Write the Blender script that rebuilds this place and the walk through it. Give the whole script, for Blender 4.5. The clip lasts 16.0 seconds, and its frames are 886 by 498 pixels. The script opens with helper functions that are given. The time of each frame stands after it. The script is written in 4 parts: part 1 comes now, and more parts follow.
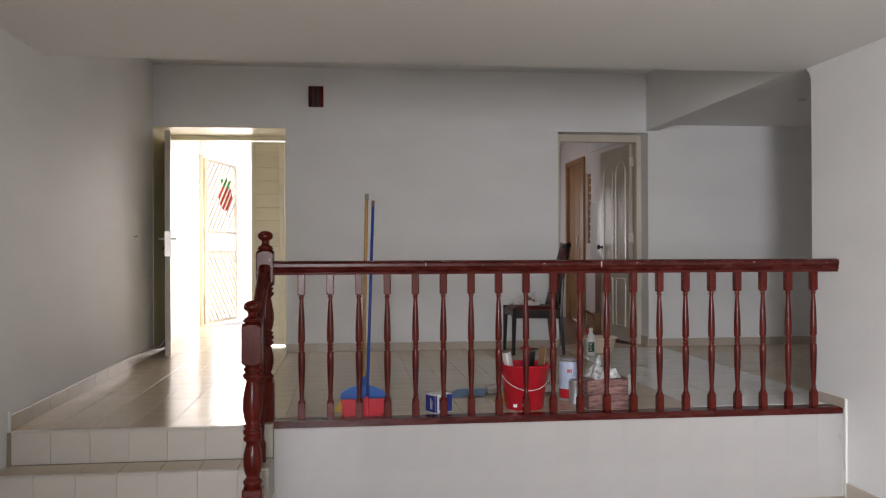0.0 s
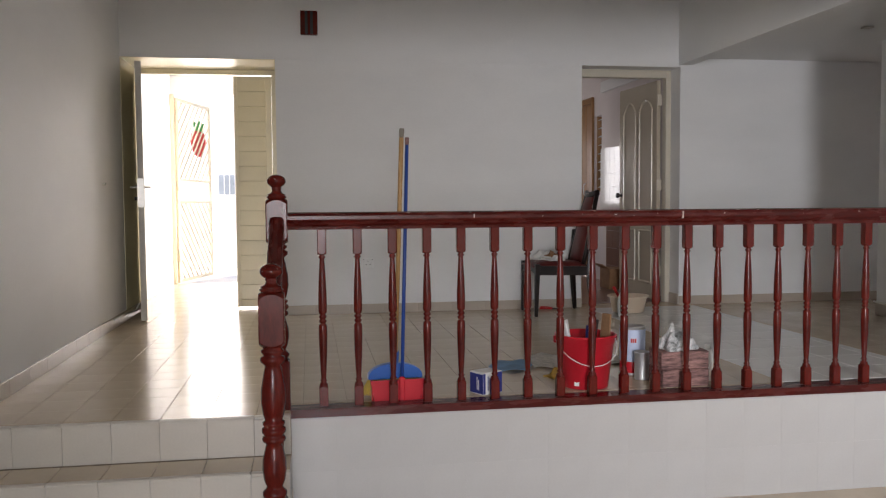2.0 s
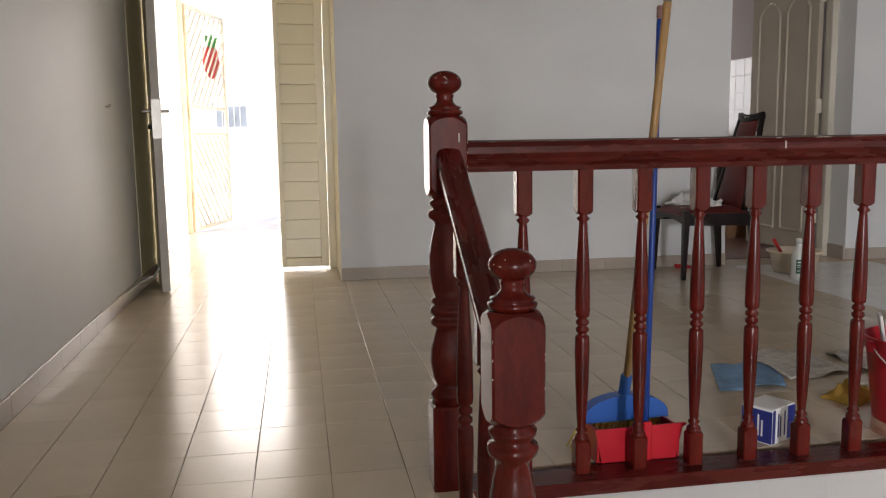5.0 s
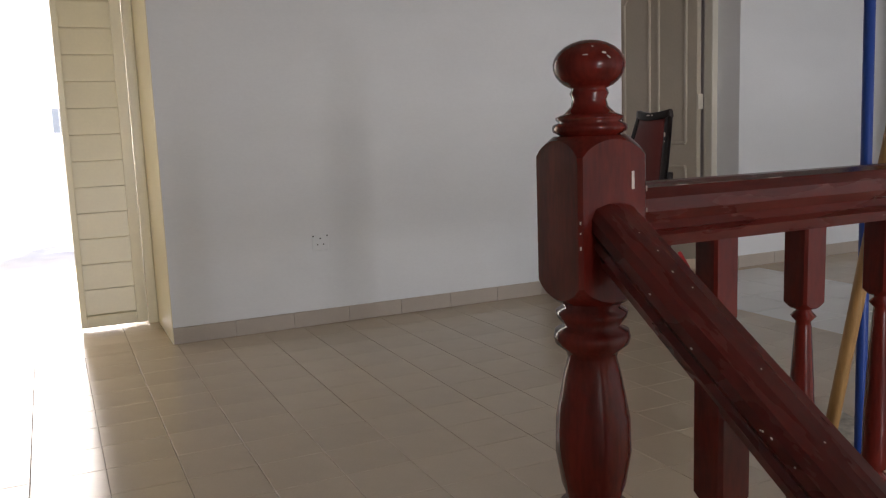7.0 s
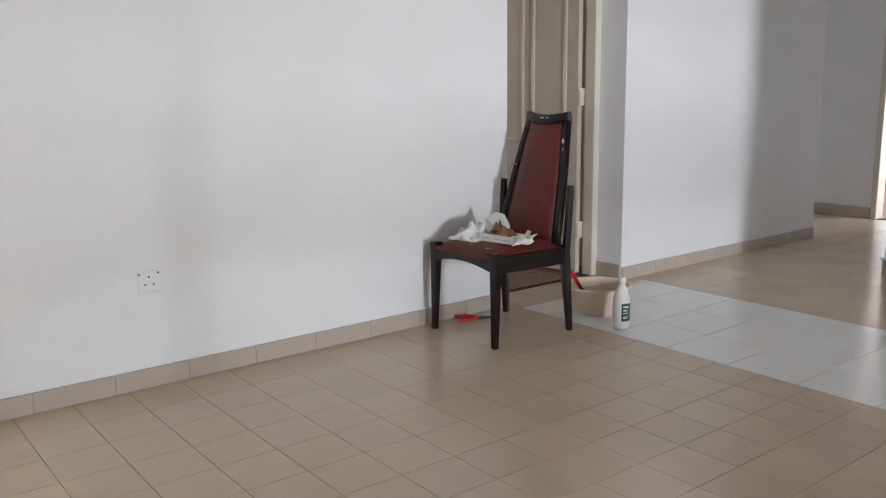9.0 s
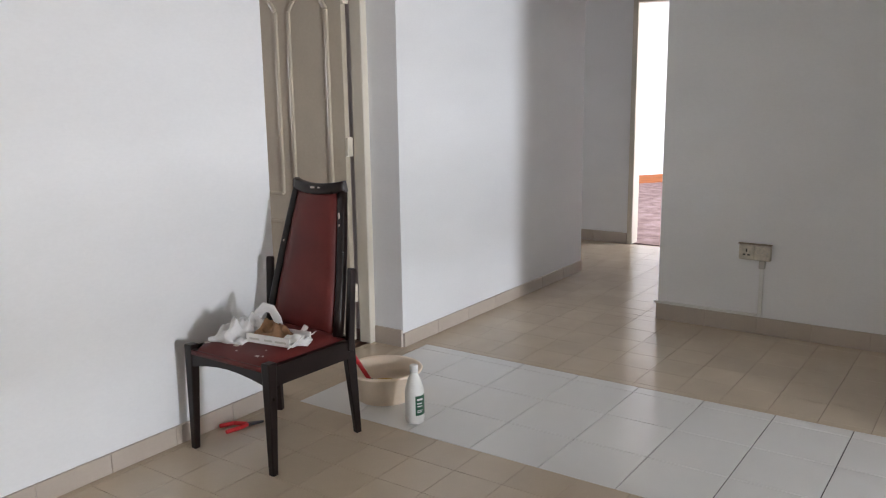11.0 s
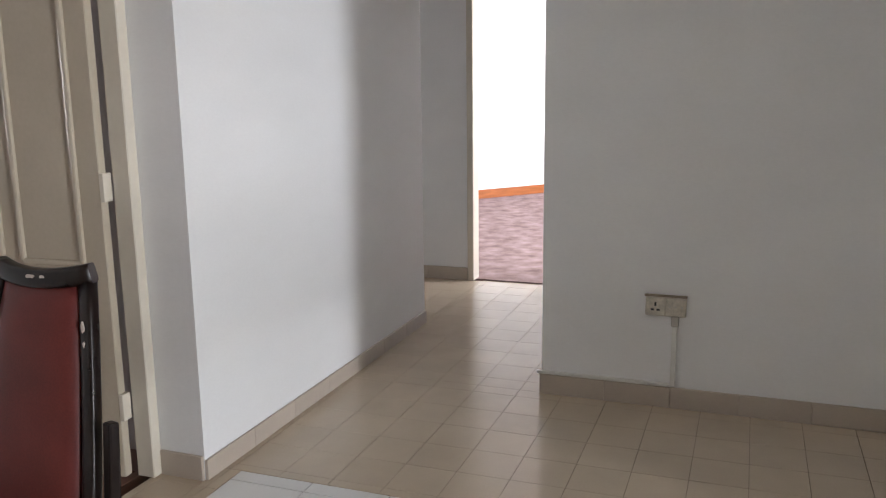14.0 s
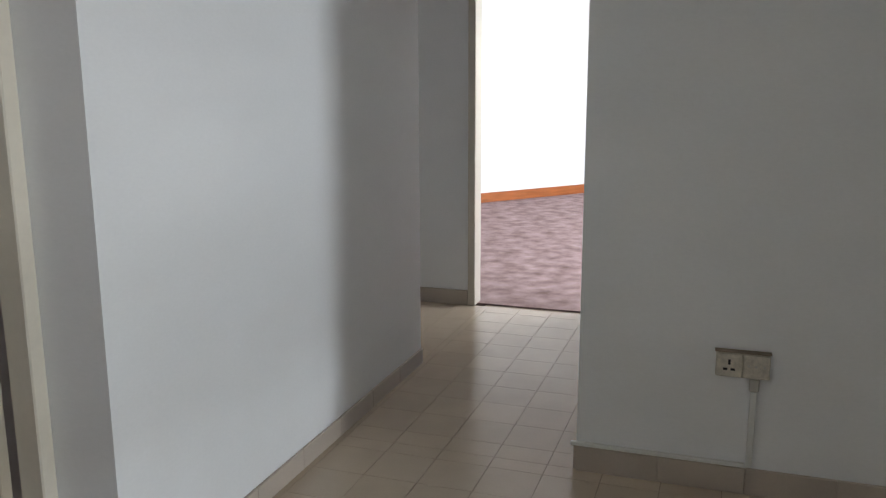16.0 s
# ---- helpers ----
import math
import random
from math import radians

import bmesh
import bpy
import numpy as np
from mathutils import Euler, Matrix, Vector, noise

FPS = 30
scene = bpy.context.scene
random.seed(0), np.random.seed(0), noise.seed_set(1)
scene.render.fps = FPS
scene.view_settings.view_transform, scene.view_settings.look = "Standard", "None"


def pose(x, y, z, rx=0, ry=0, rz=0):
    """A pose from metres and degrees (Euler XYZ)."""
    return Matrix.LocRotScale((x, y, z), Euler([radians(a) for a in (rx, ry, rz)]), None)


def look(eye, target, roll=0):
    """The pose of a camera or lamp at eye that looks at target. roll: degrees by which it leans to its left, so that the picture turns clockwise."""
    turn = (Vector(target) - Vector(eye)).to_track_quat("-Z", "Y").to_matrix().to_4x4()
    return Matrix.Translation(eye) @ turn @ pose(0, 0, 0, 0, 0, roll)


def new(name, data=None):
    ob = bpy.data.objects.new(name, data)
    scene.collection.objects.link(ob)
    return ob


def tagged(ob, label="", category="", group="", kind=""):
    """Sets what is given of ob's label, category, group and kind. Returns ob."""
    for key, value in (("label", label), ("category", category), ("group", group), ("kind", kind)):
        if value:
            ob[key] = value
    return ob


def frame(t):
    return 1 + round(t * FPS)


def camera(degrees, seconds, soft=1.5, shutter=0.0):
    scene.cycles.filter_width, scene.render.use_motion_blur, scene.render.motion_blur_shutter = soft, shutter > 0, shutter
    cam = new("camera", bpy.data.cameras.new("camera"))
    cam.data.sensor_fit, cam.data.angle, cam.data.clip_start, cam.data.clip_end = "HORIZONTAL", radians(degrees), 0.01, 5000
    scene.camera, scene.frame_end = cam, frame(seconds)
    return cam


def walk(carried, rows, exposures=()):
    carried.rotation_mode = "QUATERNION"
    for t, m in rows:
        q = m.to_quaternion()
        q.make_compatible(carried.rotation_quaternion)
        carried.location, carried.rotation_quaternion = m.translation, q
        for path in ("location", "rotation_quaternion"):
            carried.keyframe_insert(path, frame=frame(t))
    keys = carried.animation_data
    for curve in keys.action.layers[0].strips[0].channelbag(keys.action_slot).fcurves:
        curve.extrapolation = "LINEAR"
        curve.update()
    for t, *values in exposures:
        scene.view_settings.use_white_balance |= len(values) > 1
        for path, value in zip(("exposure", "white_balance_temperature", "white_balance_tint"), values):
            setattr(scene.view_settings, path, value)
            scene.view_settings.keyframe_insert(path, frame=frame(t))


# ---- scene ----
cam = camera(55.8, 16.0, soft=1.2)
PATH = [
    (0, (0.458, -4.788, 0.944), (0.685, -2.801, 0.951), -0.2),
    (0.5, (0.404, -4.59, 0.921), (0.665, -2.608, 0.892), -0.3),
    (1, (0.366, -4.354, 0.934), (0.636, -2.373, 0.89), -0.2),
    (1.5, (0.282, -4.128, 0.93), (0.56, -2.148, 0.872), -0.1),
    (2, (0.146, -3.858, 0.938), (0.46, -1.886, 0.826), -0.4),
    (2.5, (0.079, -3.591, 0.926), (0.41, -1.624, 0.77), -0.6),
    (3, (0.034, -3.289, 0.921), (0.334, -1.317, 0.765), -0.8),
    (3.5, (-0.066, -2.967, 0.92), (0.224, -0.995, 0.756), -0.8),
    (4, (-0.188, -2.685, 0.909), (0.147, -0.728, 0.665), -1.0),
    (4.5, (-0.242, -2.364, 0.918), (0.072, -0.406, 0.661), -0.3),
    (5, (-0.362, -2.068, 0.909), (-0.029, -0.114, 0.64), -0.8),
    (7.3, (-0.588, -0.689, 0.974), (0.33, 1.065, 0.686), -1.9),
    (7.5, (-0.576, -0.603, 0.969), (0.383, 1.127, 0.678), -1.7),
    (8, (-0.478, -0.354, 1.01), (0.526, 1.349, 0.706), -1.4),
    (8.1, (-0.478, -0.306, 1.023), (0.545, 1.385, 0.716), -1.3),
    (10.3, (-0.19, 0.341, 1.383), (1.235, 1.667, 0.922), -1.0),
    (10.5, (-0.146, 0.384, 1.416), (1.309, 1.68, 0.966), -1.1),
    (11, (-0.029, 0.553, 1.418), (1.58, 1.674, 1.024), -0.8),
    (11.5, (0.104, 0.738, 1.424), (1.858, 1.616, 1.033), -1.4),
    (12, (0.297, 0.865, 1.409), (2.073, 1.694, 1.009), -1.4),
    (12.5, (0.505, 0.983, 1.42), (2.293, 1.788, 1.022), -1.1),
    (13, (0.7, 1.159, 1.412), (2.524, 1.888, 1.034), -0.8),
    (13.5, (0.849, 1.314, 1.41), (2.69, 1.999, 1.035), -0.8),
    (14, (1.047, 1.411, 1.409), (2.888, 2.092, 1.029), -0.7),
    (14.5, (1.256, 1.484, 1.407), (3.095, 2.175, 1.029), -0.8),
    (15, (1.456, 1.624, 1.414), (3.294, 2.314, 1.029), -0.8),
    (15.5, (1.606, 1.728, 1.42), (3.456, 2.378, 1.024), -0.9),
    (16, (1.832, 1.806, 1.389), (3.687, 2.443, 1.001), -0.2),
]
EXPOSURES = [(0.0, 0.88, 6900, 18), (0.6, 0.92, 6900, 18), (2.5, 0.99, 6900, 18), (3.0, 0.99, 6900, 18), (3.5, 0.72, 6900, 18), (4.0, 0.92, 6950, 17), (5.0, 1.10, 6950, 17), (7.3, 1.12, 6700, 18), (8.2, 1.93, 6450, 17), (10.3, 2.12, 6450, 16), (11.0, 2.12, 6500, 16), (11.5, 2.38, 6600, 17), (13.0, 2.38, 6700, 17), (14.0, 2.08, 6650, 16), (14.5, 2.28, 6650, 15), (15.0, 1.90, 6650, 14), (16.0, 1.58, 6450, 11)]
walk(cam, [(t, look(eye, target, roll)) for t, eye, target, roll in PATH], EXPOSURES)

# ---------------------------------------------------------------- light
LX, YF, XR, XD, XE = -1.335, 3.235, 3.41, 4.69, 6.785    # left wall, far wall, right wall, alcove wall, passage end
ZL, ZC, ZU = -0.53, 2.12, 2.70                            # lower floor, lower ceiling, upper ceiling

world = bpy.data.worlds.new("sky")
scene.world = world
world.use_nodes = True
wn = world.node_tree.nodes
sky = wn.new("ShaderNodeTexSky")
sky.sky_type, sky.sun_disc = "NISHITA", False
sky.sun_elevation, sky.sun_rotation = radians(63), radians(214)
wn["Background"].inputs["Strength"].default_value = 0.15
world.node_tree.links.new(sky.outputs[0], wn["Background"].inputs["Color"])

sun = new("sun", bpy.data.lights.new("sun", "SUN"))
sun.data.energy, sun.data.angle, sun.data.color = 3.4, radians(0.5), (1.0, 0.95, 0.87)
sun.matrix_world = look((-4, -6, 14.2), (0, 0, 0))


def window_light(name, eye, target, w, h, power, color=(0.93, 0.97, 1.0)):
    lamp = new(name, bpy.data.lights.new(name, "AREA"))
    lamp.data.shape, lamp.data.size, lamp.data.size_y = "RECTANGLE", w, h
    lamp.data.energy, lamp.data.color = power, color
    lamp.matrix_world = look(eye, target)
    return lamp


door_light = window_light("lounge_glass_door_light", (0.04, -7.52, 1.12), (5.1, 3.2, -1.1), 0.58, 1.5, 33, (0.86, 0.93, 1.0))
door_light.data.spread = radians(74)
window_light("lounge_window_light", (-0.55, -7.55, 0.95), (0.6, 0, 0.6), 1.3, 1.8, 9)
window_light("bedroom_window_light", (9.4, 0.12, 1.4), (9.4, 5, 1.2), 3.6, 1.6, 66)
window_light("kitchen_window_light", (2.35, 7.36, 1.35), (2.6, 4, 1.2), 1.0, 0.9, 5)
window_light("entrance_light", (-0.65, 6.36, 1.1), (-0.65, 3, 0.9), 1.2, 2.1, 32, (1.0, 0.97, 0.92))

# ---------------------------------------------------------------- materials
def mat(name, col, rough=0.5, var=0.07, scale=3.0, fine=90.0, bump=0.05, metal=0.0, rand=0.0, coat=0.0, tint=None, stretch=None, roughvar=0.08, spec=0.5):
    m = bpy.data.materials.new(name)
    m.use_nodes = True
    n, l = m.node_tree.nodes, m.node_tree.links
    b = n["Principled BSDF"]
    b.inputs["Metallic"].default_value = metal
    b.inputs["Coat Weight"].default_value = coat
    b.inputs["Specular IOR Level"].default_value = spec
    b.inputs["Coat Roughness"].default_value = 0.12
    tc = n.new("ShaderNodeTexCoord")
    mp = n.new("ShaderNodeMapping")
    l.new(tc.outputs["Object"], mp.inputs[0])
    if stretch:
        mp.inputs["Scale"].default_value = stretch
    big, small = n.new("ShaderNodeTexNoise"), n.new("ShaderNodeTexNoise")
    big.inputs["Scale"].default_value, small.inputs["Scale"].default_value = scale, fine
    big.inputs["Detail"].default_value = 5
    for t in (big, small):
        l.new(mp.outputs[0], t.inputs["Vector"])
    add = n.new("ShaderNodeMath")
    add.operation = "MULTIPLY_ADD"
    l.new(small.outputs[0], add.inputs[0])
    add.inputs[1].default_value = 0.35
    l.new(big.outputs[0], add.inputs[2])
    ramp = n.new("ShaderNodeValToRGB")
    e = ramp.color_ramp.elements
    c0 = [min(1, c * (1 - var)) for c in col]
    c1 = [min(1, c * (1 + var)) for c in (tint or col)]
    e[0].position, e[0].color = 0.42, (*c0, 1)
    e[1].position, e[1].color = 0.95, (*c1, 1)
    l.new(add.outputs[0], ramp.inputs[0])
    out = ramp.outputs[0]
    if rand:
        oi = n.new("ShaderNodeObjectInfo")
        gi = n.new("ShaderNodeNewGeometry")
        sm = n.new("ShaderNodeMath")
        sm.operation = "ADD"
        l.new(oi.outputs["Random"], sm.inputs[0])
        l.new(gi.outputs["Random Per Island"], sm.inputs[1])
        mr = n.new("ShaderNodeMapRange")
        mr.inputs[1].default_value, mr.inputs[2].default_value = 0, 2
        mr.inputs[3].default_value, mr.inputs[4].default_value = 1 - rand, 1 + rand
        l.new(sm.outputs[0], mr.inputs[0])
        hs = n.new("ShaderNodeHueSaturation")
        l.new(out, hs.inputs["Color"])
        l.new(mr.outputs[0], hs.inputs["Value"])
        out = hs.outputs[0]
    l.new(out, b.inputs["Base Color"])
    rr = n.new("ShaderNodeMapRange")
    rr.inputs[3].default_value, rr.inputs[4].default_value = max(0.02, rough - roughvar), min(1, rough + roughvar)
    l.new(big.outputs[0], rr.inputs[0])
    l.new(rr.outputs[0], b.inputs["Roughness"])
    if bump:
        bp = n.new("ShaderNodeBump")
        bp.inputs["Strength"].default_value = bump
        bp.inputs["Distance"].default_value = 0.002
        l.new(add.outputs[0], bp.inputs["Height"])
        l.new(bp.outputs[0], b.inputs["Normal"])
    return m


M_WALL = mat("wall_paint", (0.835, 0.84, 0.835), 0.55, 0.045, 1.3, 60, 0.2, stretch=(1, 1, 2.2))
M_CEIL = mat("ceiling_paint", (0.78, 0.785, 0.775), 0.8, 0.03, 1.0, 120, 0.1)
M_CREAM = mat("cream_gloss_paint", (0.86, 0.80, 0.61), 0.35, 0.05, 2.5, 80, 0.08)
M_LEAFB = mat("beige_door_paint", (0.51, 0.45, 0.35), 0.22, 0.07, 3, 60, 0.06)
M_FRAMEB = mat("door_frame_paint", (0.65, 0.60, 0.50), 0.35, 0.06, 3, 60, 0.06)
M_TILE = mat("beige_floor_tile", (0.585, 0.48, 0.36), 0.2, 0.06, 5, 130, 0.03, rand=0.05)
M_GROUT = mat("floor_grout", (0.28, 0.22, 0.16), 0.8, 0.2, 6, 150, 0.2)
M_WTILE = mat("white_floor_tile", (0.80, 0.79, 0.76), 0.18, 0.03, 4, 100, 0.02, rand=0.03)
M_RGROUT = mat("pale_grout", (0.44, 0.43, 0.415), 0.8, 0.1, 8, 140, 0.2)
M_WGROUT = mat("dark_grout", (0.085, 0.075, 0.065), 0.85, 0.2, 8, 140, 0.2)
M_SKIRT = mat("skirting_tile", (0.50, 0.43, 0.36), 0.3, 0.07, 5, 120, 0.04, rand=0.025)
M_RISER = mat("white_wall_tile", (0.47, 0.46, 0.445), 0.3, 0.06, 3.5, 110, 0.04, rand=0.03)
M_STEP = mat("cream_step_tile", (0.60, 0.555, 0.49), 0.3, 0.07, 3.5, 110, 0.04, rand=0.03)
M_WOOD = mat("varnished_mahogany", (0.088, 0.0074, 0.0045), 0.22, 0.4, 5, 40, 0.03, stretch=(5, 5, 1), tint=(0.098, 0.009, 0.0056), spec=0.24)
M_RAIL = mat("varnished_mahogany_rail", (0.056, 0.0055, 0.0042), 0.27, 0.25, 5, 40, 0.03, stretch=(1, 5, 5), tint=(0.080, 0.008, 0.0055), spec=0.27)
M_SLOPE = mat("varnished_mahogany_handrail", (0.056, 0.0055, 0.0042), 0.27, 0.25, 5, 40, 0.03, stretch=(6, 0.8, 2), tint=(0.080, 0.008, 0.0055), spec=0.27)
M_CHIP = mat("bare_chipped_wood", (0.55, 0.47, 0.42), 0.7, 0.2, 30, 200, 0.2)
M_DARK = mat("dark_stained_wood", (0.012, 0.0065, 0.0055), 0.3, 0.4, 8, 80, 0.06, spec=0.3)
M_VINYL = mat("maroon_vinyl", (0.12, 0.021, 0.018), 0.45, 0.3, 6, 220, 0.25, spec=0.3)
M_BLUE = mat("blue_plastic", (0.03, 0.12, 0.42), 0.38, 0.08, 6, 80, 0.03, spec=0.3)
M_BLUEP = mat("dark_blue_pole_sleeve", (0.014, 0.05, 0.24), 0.35, 0.1, 6, 80, 0.03, spec=0.3)
M_TIP = mat("grey_worn_pole_tip", (0.20, 0.18, 0.15), 0.6, 0.2, 20, 120, 0.1)
M_RED = mat("red_plastic", (0.52, 0.018, 0.03), 0.32, 0.1, 6, 80, 0.03, spec=0.25)
M_REDP = mat("red_tool_grip", (0.62, 0.03, 0.035), 0.42, 0.1, 9, 80, 0.05, spec=0.3)
M_POLE = mat("yellow_pine_pole", (0.36, 0.20, 0.07), 0.5, 0.3, 10, 60, 0.1, stretch=(8, 8, 0.7))
M_BRIST = mat("yellow_bristle", (0.60, 0.42, 0.08), 0.7, 0.3, 20, 150, 0.2)
M_WHITEP = mat("white_plastic", (0.78, 0.78, 0.74), 0.35, 0.04, 6, 90, 0.03)
M_BASIN = mat("cream_plastic", (0.82, 0.67, 0.51), 0.38, 0.07, 6, 80, 0.03)
M_GREENL = mat("green_label", (0.015, 0.10, 0.05), 0.4, 0.1, 12, 80, 0.02)
M_CAN = mat("tin_can", (0.55, 0.55, 0.56), 0.35, 0.1, 9, 90, 0.05, metal=0.7)
M_LBL = mat("pale_blue_label", (0.52, 0.60, 0.78), 0.5, 0.08, 9, 90, 0.03)
M_BRICK = mat("brown_mosaic_block", (0.10, 0.032, 0.03), 0.75, 0.75, 38, 140, 0.6, stretch=(0.35, 1, 2.2), tint=(0.26, 0.14, 0.125))
M_CLOTH = mat("striped_rag", (0.30, 0.37, 0.33), 0.9, 0.85, 22, 160, 0.4, stretch=(1, 2.5, 1), tint=(0.62, 0.66, 0.66))
M_YEL = mat("yellow_cloth", (0.55, 0.33, 0.06), 0.85, 0.2, 14, 150, 0.3)
M_NEWS = mat("newsprint", (0.58, 0.55, 0.50), 0.85, 0.35, 26, 90, 0.1)
M_NEWSB = mat("blue_newspaper_page", (0.16, 0.30, 0.48), 0.7, 0.3, 12, 90, 0.1)
M_PAPER = mat("white_card", (0.80, 0.79, 0.77), 0.7, 0.05, 9, 90, 0.05)
M_NAVY = mat("navy_print", (0.02, 0.03, 0.20), 0.5, 0.1, 9, 80, 0.02)
M_BROWN = mat("brown_paper", (0.30, 0.16, 0.08), 0.8, 0.25, 14, 90, 0.15)
M_BLACK = mat("black_plastic", (0.012, 0.012, 0.013), 0.35, 0.1, 9, 80, 0.03)
M_STEEL = mat("brushed_steel", (0.55, 0.54, 0.52), 0.32, 0.1, 20, 160, 0.05, metal=0.9)
M_GREYD = mat("grey_shade_and_details", (0.55, 0.53, 0.48), 0.45, 0.08, 6, 90, 0.05)
M_OAK = mat("stained_door_wood", (0.30, 0.15, 0.055), 0.4, 0.3, 6, 60, 0.1, stretch=(6, 6, 0.6))
M_KTILE = mat("kitchen_wall_tile", (0.70, 0.68, 0.66), 0.12, 0.04, 6, 90, 0.02, rand=0.05)
M_KDADO = mat("brown_dado_tile", (0.20, 0.10, 0.07), 0.3, 0.15, 6, 90, 0.05)
M_KWALL = mat("kitchen_wall_paint", (0.66, 0.60, 0.58), 0.7, 0.05, 2, 90, 0.08)
M_CARPET = mat("mauve_carpet", (0.27, 0.175, 0.165), 0.95, 0.32, 7, 260, 0.9, tint=(0.38, 0.28, 0.275), spec=0.1)
M_TEAK = mat("orange_teak_skirting", (0.42, 0.13, 0.035), 0.35, 0.25, 6, 60, 0.1, stretch=(0.6, 0.6, 6))
M_OLDP = mat("grimy_old_plastic", (0.60, 0.55, 0.46), 0.45, 0.22, 30, 120, 0.06)
M_GATE = mat("cream_gate_paint", (0.72, 0.63, 0.46), 0.4, 0.06, 8, 80, 0.04)
M_CONC = mat("pale_concrete", (0.76, 0.75, 0.72), 0.8, 0.1, 4, 90, 0.2)
M_BLDG = mat("far_building_paint", (0.80, 0.80, 0.78), 0.8, 0.05, 0.6, 30, 0.05)
M_GLASSD = mat("hazy_window_glass", (0.22, 0.25, 0.28), 0.3, 0.2, 2, 30, 0.0)
M_FOODBAG = mat("thin_plastic_bag", (0.80, 0.79, 0.78), 0.35, 0.08, 18, 120, 0.25)
M_GREEN = mat("green_hanging_print", (0.03, 0.30, 0.06), 0.6, 0.1, 9, 80, 0.02)
M_REDD = mat("red_hanging_print", (0.62, 0.05, 0.03), 0.6, 0.1, 9, 80, 0.02)

# ---------------------------------------------------------------- mesh helpers
def bm_box(bm, x0, x1, y0, y1, z0, z1, bevel=0.0, seg=1):
    vs = [bm.verts.new((x, y, z)) for x in (x0, x1) for y in (y0, y1) for z in (z0, z1)]
    fs = [bm.faces.new([vs[i] for i in f]) for f in ((0, 1, 3, 2), (4, 6, 7, 5), (0, 4, 5, 1), (2, 3, 7, 6), (0, 2, 6, 4), (1, 5, 7, 3))]
    if bevel:
        es = {e for f in fs for e in f.edges}
        bmesh.ops.bevel(bm, geom=list(es), offset=bevel, segments=seg, affect="EDGES", profile=0.5)
    return bm


def box(x0, x1, y0, y1, z0, z1, bevel=0.0, seg=1):
    return bm_box(bmesh.new(), x0, x1, y0, y1, z0, z1, bevel, seg)


def lathe(profile, seg=24, bm=None, at=(0, 0, 0), cap=True):
    bm = bm or bmesh.new()
    rings = []
    for r, z in profile:
        rings.append([bm.verts.new((at[0] + r * math.cos(2 * math.pi * i / seg), at[1] + r * math.sin(2 * math.pi * i / seg), at[2] + z)) for i in range(seg)])
    for a, b in zip(rings, rings[1:]):
        for i in range(seg):
            f = bm.faces.new((a[i], a[(i + 1) % seg], b[(i + 1) % seg], b[i]))
            f.smooth = True
    if cap:
        bm.faces.new(list(reversed(rings[0])))
        bm.faces.new(rings[-1])
    return bm


def beam(p0, p1, w0, d0, w1=None, d1=None, bm=None, bevel=0.0, up=(0, 0, 1)):
    """A tapered bar from p0 to p1, w wide and d deep."""
    bm = bm or bmesh.new()
    p0, p1 = Vector(p0), Vector(p1)
    w1, d1 = w1 or w0, d1 or d0
    ax = (p1 - p0).normalized()
    side = ax.cross(Vector(up))
    if side.length < 0.05:
        side = Vector((0, 1, 0)) if abs(ax.y) < 0.5 else Vector((1, 0, 0))
    side.normalize()
    top = side.cross(ax).normalized()
    a = [bm.verts.new(p0 + side * sx * w0 / 2 + top * sy * d0 / 2) for sx, sy in ((-1, -1), (1, -1), (1, 1), (-1, 1))]
    b = [bm.verts.new(p1 + side * sx * w1 / 2 + top * sy * d1 / 2) for sx, sy in ((-1, -1), (1, -1), (1, 1), (-1, 1))]
    fs = [bm.faces.new(list(reversed(a))), bm.faces.new(b)] + [bm.faces.new((a[i], a[(i + 1) % 4], b[(i + 1) % 4], b[i])) for i in range(4)]
    if bevel:
        bmesh.ops.bevel(bm, geom=list({e for f in fs for e in f.edges}), offset=bevel, segments=2, affect="EDGES", profile=0.5)
    return bm


def rod(p0, p1, r, seg=12, r1=None, bm=None):
    bm = bm or bmesh.new()
    p0, p1 = Vector(p0), Vector(p1)
    q = (p1 - p0).to_track_quat("Z", "Y")
    h = (p1 - p0).length
    rings = []
    for rr, z in ((r * 0.8, 0), (r, r * 0.3), (r1 or r, h - r * 0.3), ((r1 or r) * 0.8, h)):
        rings.append([bm.verts.new(p0 + q @ Vector((rr * math.cos(2 * math.pi * i / seg), rr * math.sin(2 * math.pi * i / seg), z))) for i in range(seg)])
    for a, b in zip(rings, rings[1:]):
        for i in range(seg):
            bm.faces.new((a[i], a[(i + 1) % seg], b[(i + 1) % seg], b[i])).smooth = True
    bm.faces.new(list(reversed(rings[0])))
    bm.faces.new(rings[-1])
    return bm


def tube(points, r, seg=8, bm=None):
    bm = bm or bmesh.new()
    for a, b in zip(points, points[1:]):
        rod(a, b, r, seg, bm=bm)
    return bm


def prism(outline, axis, a, b, bm=None):
    """Extrudes a closed outline of (u, v) along an axis from a to b."""
    bm = bm or bmesh.new()
    put = {"x": lambda u, v, w: (w, u, v), "y": lambda u, v, w: (u, w, v), "z": lambda u, v, w: (u, v, w)}[axis]
    lo = [bm.verts.new(put(u, v, a)) for u, v in outline]
    hi = [bm.verts.new(put(u, v, b)) for u, v in outline]
    bm.faces.new(lo), bm.faces.new(list(reversed(hi)))
    k = len(outline)
    for i in range(k):
        bm.faces.new((lo[i], hi[i], hi[(i + 1) % k], lo[(i + 1) % k]))
    return bm


